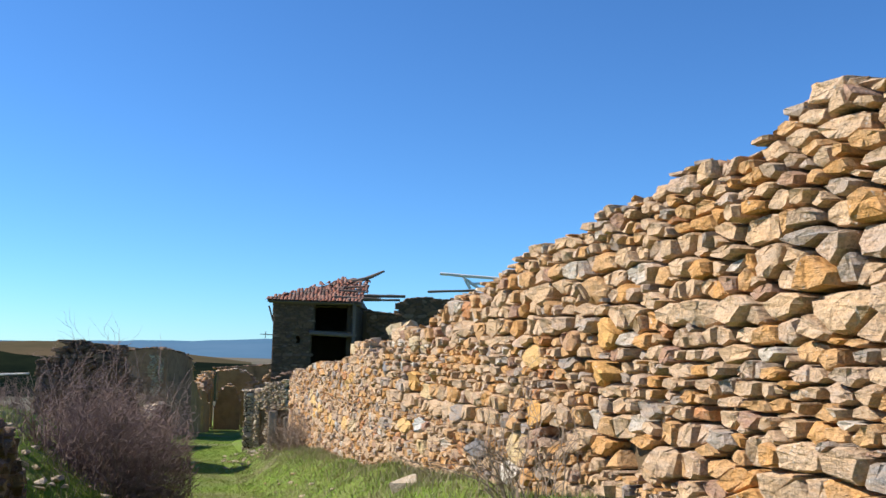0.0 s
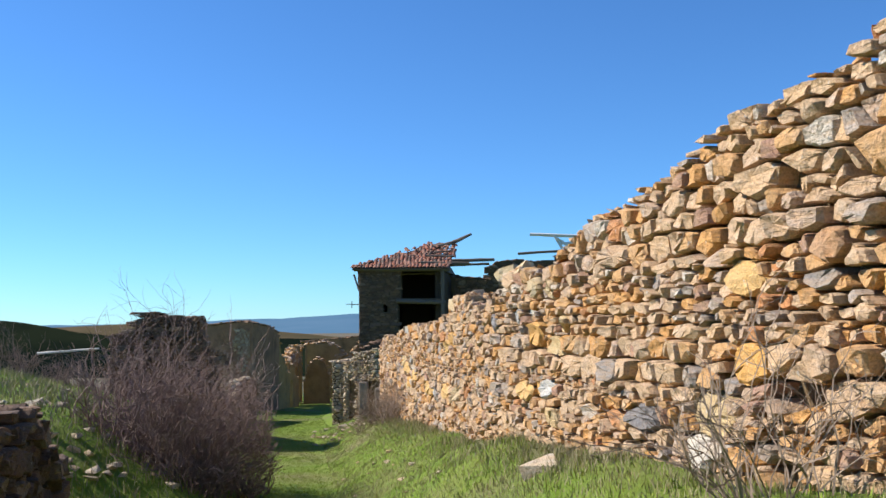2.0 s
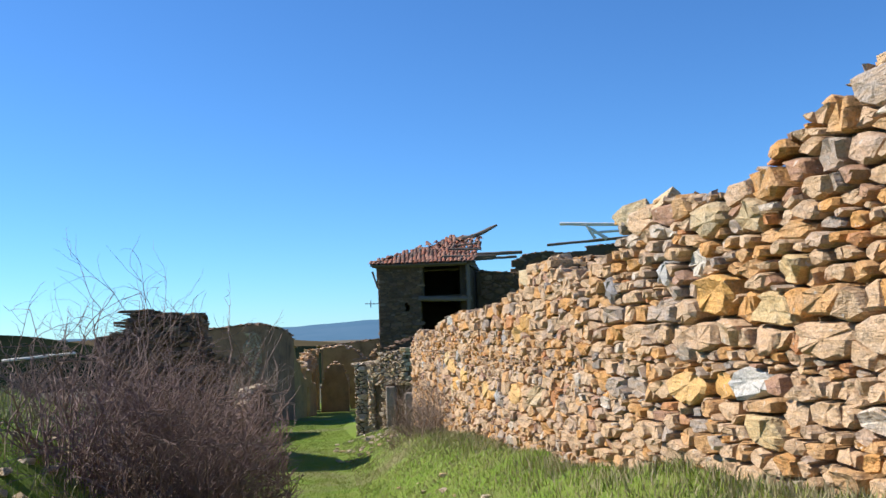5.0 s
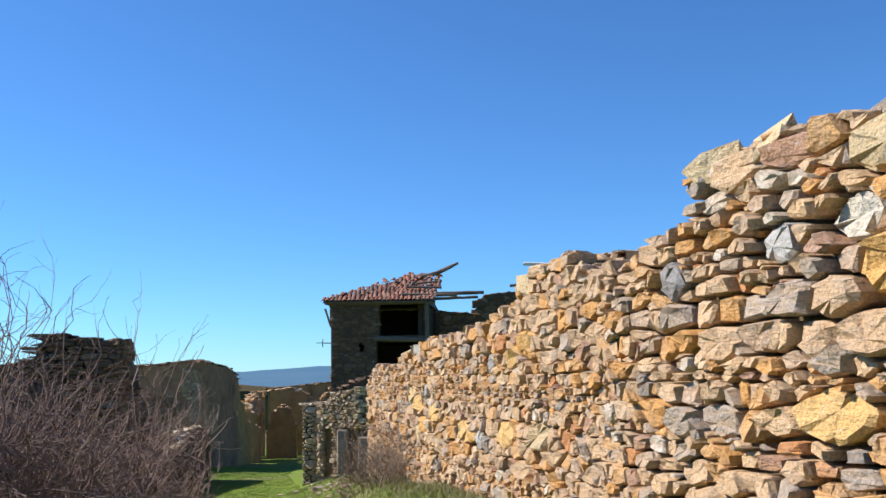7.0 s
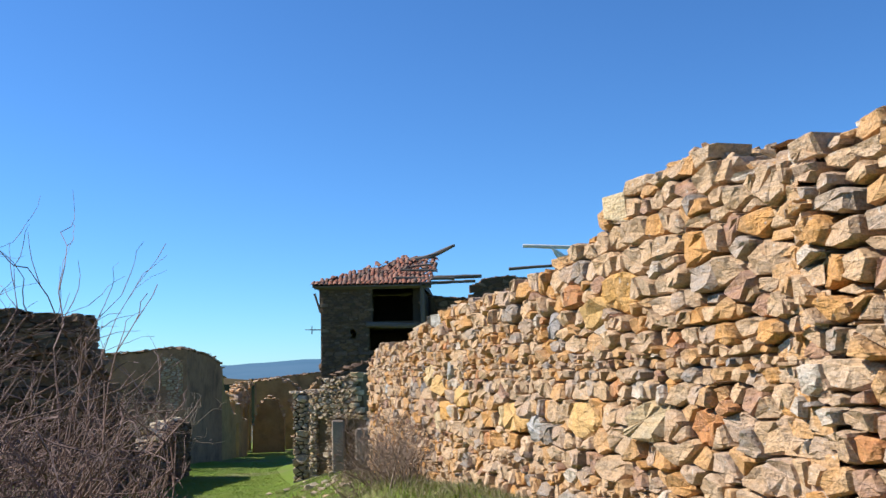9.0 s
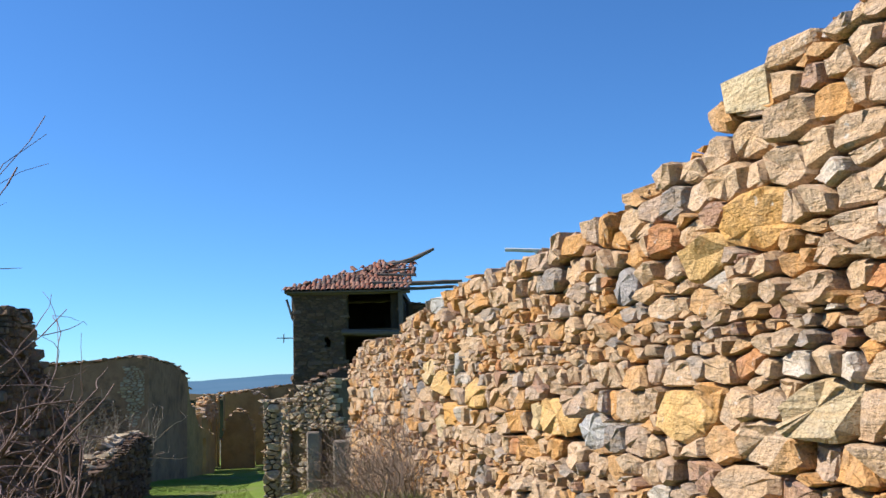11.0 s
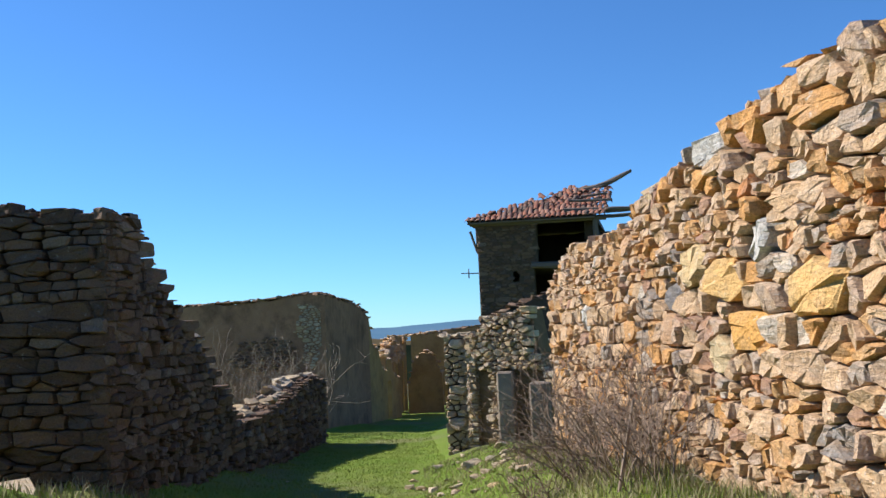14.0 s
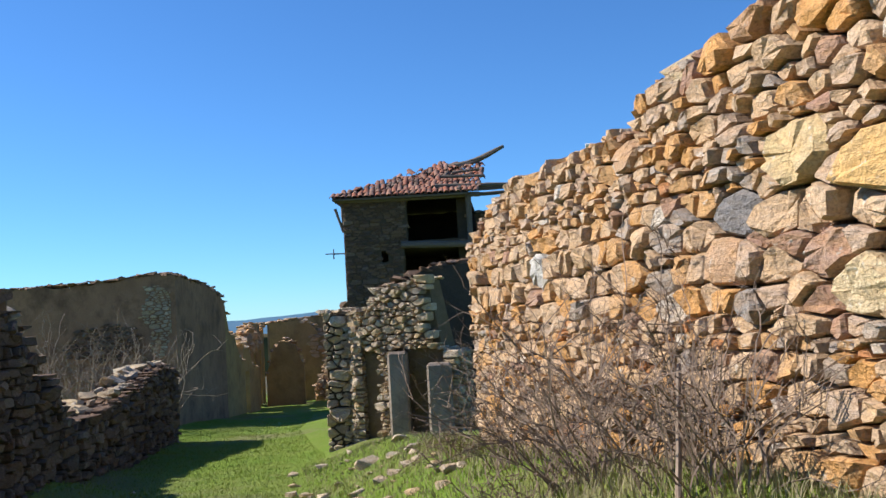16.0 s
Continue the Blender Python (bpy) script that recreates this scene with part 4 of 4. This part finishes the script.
def bush(label, clumps, seed, material, rad=0.009, droop=0.05, group="shrubs", right=lambda y: 99, left=-99):
    """Bare bramble: clumps of (x, y, stems, spread, height)."""
    r = random.Random(seed)
    stems, twigs = Soup(), Soup()
    cx, cy = clumps[0][:2]
    for x, y, count, spread, height in clumps:
        for _ in range(count):
            g, q = r.uniform(0, 6.283), spread * math.sqrt(r.random())
            px, py = x + q * math.cos(g), y + q * math.sin(g)
            lean = r.uniform(0.0, 0.8)
            d = Vector((math.cos(g) * lean + r.gauss(0, 0.2), math.sin(g) * lean + r.gauss(0, 0.2), 1)).normalized()
            grow(stems, twigs, Vector((px, py, ground_z(px, py) - 0.05)), d, height * r.uniform(0.55, 1.15), rad * r.uniform(0.7, 1.3), r, 0, droop, right, left)
    ob = thing("bramble_bush", label, "shrub", group)
    part("branchwork", stems.mesh("branchwork", material), ob)["kind"] = "stuff"
    part("twiggery", twigs.mesh("twiggery", material), ob)["kind"] = "stuff"


bush("large leafless purple-brown bramble thicket beside the lane", [(-5.2, 15.4, 170, 0.75, 1.35), (-5.9, 14.9, 110, 0.7, 1.3), (-4.85, 16.3, 100, 0.6, 1.3), (-5.6, 16.6, 100, 0.8, 1.5), (-4.9, 14.5, 80, 0.5, 0.8), (-4.5, 15.3, 60, 0.4, 0.6), (-5.3, 15.6, 10, 0.5, 2.0), (-5.4, 15.4, 24, 0.8, 1.75), (-4.8, 15.9, 16, 0.5, 1.7), (-5.6, 16.4, 14, 0.6, 1.9)], 101, M_TWIG, right=lambda y: -3.95 - 0.2 * (y - 15.5), left=-6.3)
bush("dry pale bramble bush at the foot of the long wall", [(-3.6, 24.3, 120, 0.45, 0.95), (-3.95, 25.7, 60, 0.4, 0.7), (-3.35, 23.2, 70, 0.4, 0.7), (-4.5, 27.2, 22, 0.4, 0.35), (-4.2, 24.4, 30, 0.4, 0.35)], 102, M_BRAMBLE, 0.006)
timber(None, "dead_stick", (-3.62, 22.9, ground_z(-3.62, 22.9) - 0.02), (-3.5, 23.3, -0.5), 0.014, 0.009, M_DRYTWIG, "dry dead stick leaning in the bramble")
bush("small dry bramble against the stone wall", [(0.72, 7.1, 45, 0.3, 0.75)], 103, M_DRYTWIG, 0.006)
bush("leafless shrubs growing inside the ruined yard", [(-13.2, 41.5, 60, 0.9, 2.0), (-14.8, 41.8, 60, 1.0, 2.1), (-16.3, 41.6, 40, 1.0, 1.9)], 104, M_DRYTWIG, 0.012)
bush("bare bushes on the grassy rise", [(-9.3, 21.5, 60, 0.8, 0.6), (-11.2, 22.5, 90, 1.1, 0.75), (-13.5, 22.5, 90, 1.2, 0.75), (-16, 23, 80, 1.3, 0.8)], 105, M_TWIG, 0.009)
fence_rail = timber(None, "fallen_pole", (-9.5, 22.0, 0.66), (-10.9, 22.1, 0.57), 0.02, 0.028, M_BLEACHED, "sun-bleached wooden pole lying across the scrub")

# ---- grass, straw and loose stones ----


def blades(name, label, count, where, height, width, material, seed):
    r = random.Random(seed)
    s = Soup()
    for _ in range(count):
        spot = where(r)
        if spot is None:
            continue
        x, y = spot
        z = ground_z(x, y) - 0.01
        g = r.uniform(0, 6.283)
        h, w = height * r.uniform(0.4, 1.3), width * r.uniform(0.6, 1.3)
        ux, uy = math.cos(g) * w, math.sin(g) * w
        lx, ly = r.gauss(0, 0.35) * h, r.gauss(0, 0.35) * h
        s.add([(x - ux, y - uy, z), (x + ux, y + uy, z), (x + ux * 0.7 + lx * 0.4, y + uy * 0.7 + ly * 0.4, z + h * 0.6), (x - ux * 0.7 + lx * 0.4, y - uy * 0.7 + ly * 0.4, z + h * 0.6), (x + lx, y + ly, z + h)],
              [(0, 1, 2, 3), (3, 2, 4)])
    tagged(new(name, s.mesh(name, material)), label, "grass", kind="stuff")


def in_lane(r):
    y = 2 + 44 * r.random() ** 1.3
    lane = lerp_table(LANE_X, y)
    return r.uniform(lane - 2.6, lane + 0.9), y


def on_bank(r):
    y = 2 + 30 * r.random() ** 1.2
    lane = lerp_table(LANE_X, y)
    return r.uniform(lane + 0.5, WALL_X0 + WALL_K * y), y


def by_wall(r):
    y = r.uniform(4, 29)
    if noise.noise((y * 0.8, 1.5, 0)) + 0.25 * r.random() < -0.05:
        return None
    return WALL_X0 + WALL_K * y - abs(r.gauss(0.12, 0.35)), y


def on_left(r):
    y = r.uniform(8, 26)
    return lerp_table(LANE_X, y) - r.uniform(1.6, 9), y


blades("grass", "short bright green grass over the lane", 110000, in_lane, 0.04, 0.004, M_GRASS, 201)
blades("bank_grass", "olive and straw-coloured grass on the bank below the wall", 34000, on_bank, 0.06, 0.003, M_STRAW, 205)
blades("bank_green", "short green grass on the bank below the wall", 22000, on_bank, 0.045, 0.004, M_GRASS, 206)
blades("wall_grass", "tufts of green and dry grass along the wall foot", 16000, by_wall, 0.10, 0.003, M_STRAW, 202)
blades("verge_grass", "thin green grass growing at the wall foot", 9000, by_wall, 0.065, 0.004, M_GRASS, 203)
blades("scrub_grass", "rough half-dry grass on the rise", 16000, on_left, 0.14, 0.007, M_STRAW, 204)
blades("rise_grass", "fresh green grass on the rise behind the ruined wall", 26000, on_left, 0.08, 0.006, M_GRASS, 207)


def loose_stone(x, y, size, r, label, group):
    v, f = r.choice(ROCKS)
    m = Euler((r.uniform(-0.2, 0.2), r.uniform(-0.2, 0.2), r.uniform(0, 6.3))).to_matrix().to_4x4() @ Matrix.Diagonal((*size, 1))
    ob = new("loose_stone", mesh_from("loose_stone", [m @ Vector(p) for p in v], f, M_PALE))
    ob.location = (x, y, ground_z(x, y) + size[2] * 0.1)
    tagged(ob, label, "stone", group)


r = random.Random(301)
for x, y, w in ((-5.75, 29.6, 0.36), (-5.2, 29.0, 0.22), (-5.5, 30.4, 0.25), (-6.1, 28.6, 0.2), (-2.6, 17.0, 0.14), (-2.9, 17.6, 0.10), (-0.35, 10.2, 0.36), (-5.4, 27.9, 0.18), (-6.6, 31.2, 0.22), (-6.9, 30.9, 0.17), (-6.3, 31.6, 0.15)):
    loose_stone(x, y, (w, w * 0.75, w * 0.45), r, "pale fallen stone lying in the grass", "fallen stones")
for _ in range(34):
    y = r.uniform(9, 31)
    side = r.choice((-1, 1, 1))
    x = lerp_table(LANE_X, y) + (r.uniform(-2.3, -1.2) if side < 0 else r.uniform(0.5, 1.5))
    w = r.uniform(0.05, 0.12)
    loose_stone(x, y, (w, w * 0.8, w * 0.5), r, "small pale stone scattered on the grass bank", "scattered stones")


def cap_stone(s, across, size, r):
    p = on_wall(s) + Vector((0.9688, 0.2478, 0)) * across
    v, f = r.choice(ROCKS)
    m = Euler((r.uniform(-0.12, 0.12), r.uniform(-0.12, 0.12), -1.32 + r.uniform(-0.3, 0.3))).to_matrix().to_4x4() @ Matrix.Diagonal((size[1], size[0], size[2], 1))
    ob = new("capstone", mesh_from("capstone", [m @ Vector(q) for q in v], f, r.choice((M_STONE, FEATURE["B"], FEATURE["B"]))))
    ob.location = (p.x, p.y, lerp_table(WALL_TOP, s) + 0.02 + size[2] * 0.3 + size[3])
    tagged(ob, "large flat weathered stone balanced on the wall top", "stone", "capstones")


for s, across, size in ((14.0, 0.14, (0.42, 0.42, 0.26, -0.10)), (13.5, 0.16, (0.36, 0.38, 0.2, -0.08)), (16.8, 0.16, (0.42, 0.42, 0.2, -0.09)), 
                        (17.5, 0.12, (0.38, 0.36, 0.24, -0.10)), (24.6, 0.14, (0.34, 0.32, 0.2, -0.08))):
    cap_stone(s, across, size, r)
for _ in range(46):
    y = r.uniform(8.0, 15.0)
    w = r.uniform(0.04, 0.12)
    loose_stone(lerp_table(LANE_X, y) + r.uniform(-1.9, 0.9), y, (w, w * 0.75, w * 0.45), r, "small pale stone half sunk in the grass", "lane stones")
# Tumbled slabs take the pale palette to look sunlit above the dark wall.
for _ in range(55):
    k = r.uniform(3.2, 12.9)
    w = r.uniform(0.16, 0.4)
    p = Vector((-8.72, 26.0, 0)).lerp(Vector((-10.85, 38.4, 0)), (k - 0.7) / 12.58) + Vector((-r.uniform(0.08, 0.6), 0, 0))
    v, f = r.choice(ROCKS)
    m = Euler((r.uniform(-0.5, 0.5), r.uniform(-0.5, 0.5), r.uniform(0, 6.3))).to_matrix().to_4x4() @ Matrix.Diagonal((w, w * 0.7, w * 0.35, 1))
    ob = new("loose_stone", mesh_from("loose_stone", [m @ Vector(q) for q in v], f, M_PALE))
    ob.location = (p.x, p.y, lerp_table(SIDE_TOP, k) + 0.02)
    tagged(ob, "slab tumbled on the broken wall top, coloured pale as if sunlit", "stone", "wall-top rubble")
loose_stone(-8.9, 24.3, (1.0, 0.55, 0.22), r, "broad pale slab lying at the foot of the ruin", "fallen stones")
for _ in range(45):
    y = r.uniform(26.0, 31.0)
    w = r.uniform(0.06, 0.2)
    loose_stone(WALL_X0 + WALL_K * y - r.uniform(0.5, 1.9), y, (w, w * 0.75, w * 0.45), r, "pale rubble stone on the slope below the wall", "bank rubble")
for cx, cy, count, spread in ((-5.9, 13.4, 22, 0.7), (-6.6, 14.6, 18, 0.9), (-4.3, 12.6, 16, 0.7), (-8.6, 19.4, 16, 1.2), (-4.6, 11.2, 10, 0.5)):
    for _ in range(count):
        w = r.uniform(0.1, 0.3)
        loose_stone(cx + r.gauss(0, spread * 0.6), cy + r.gauss(0, spread * 0.6), (w, w * 0.7, w * 0.4), r, "weathered stone fallen from the ruined wall", "rubble stones")

# ---- single stones and tiles, last ----
for owner, (m, v, f, mat) in late_stones:
    part("stone", mesh_from("stone", [m @ Vector(p) for p in v], f, mat), owner)
for m in late_tiles:
    part("tile", TILE, house).matrix_basis = m
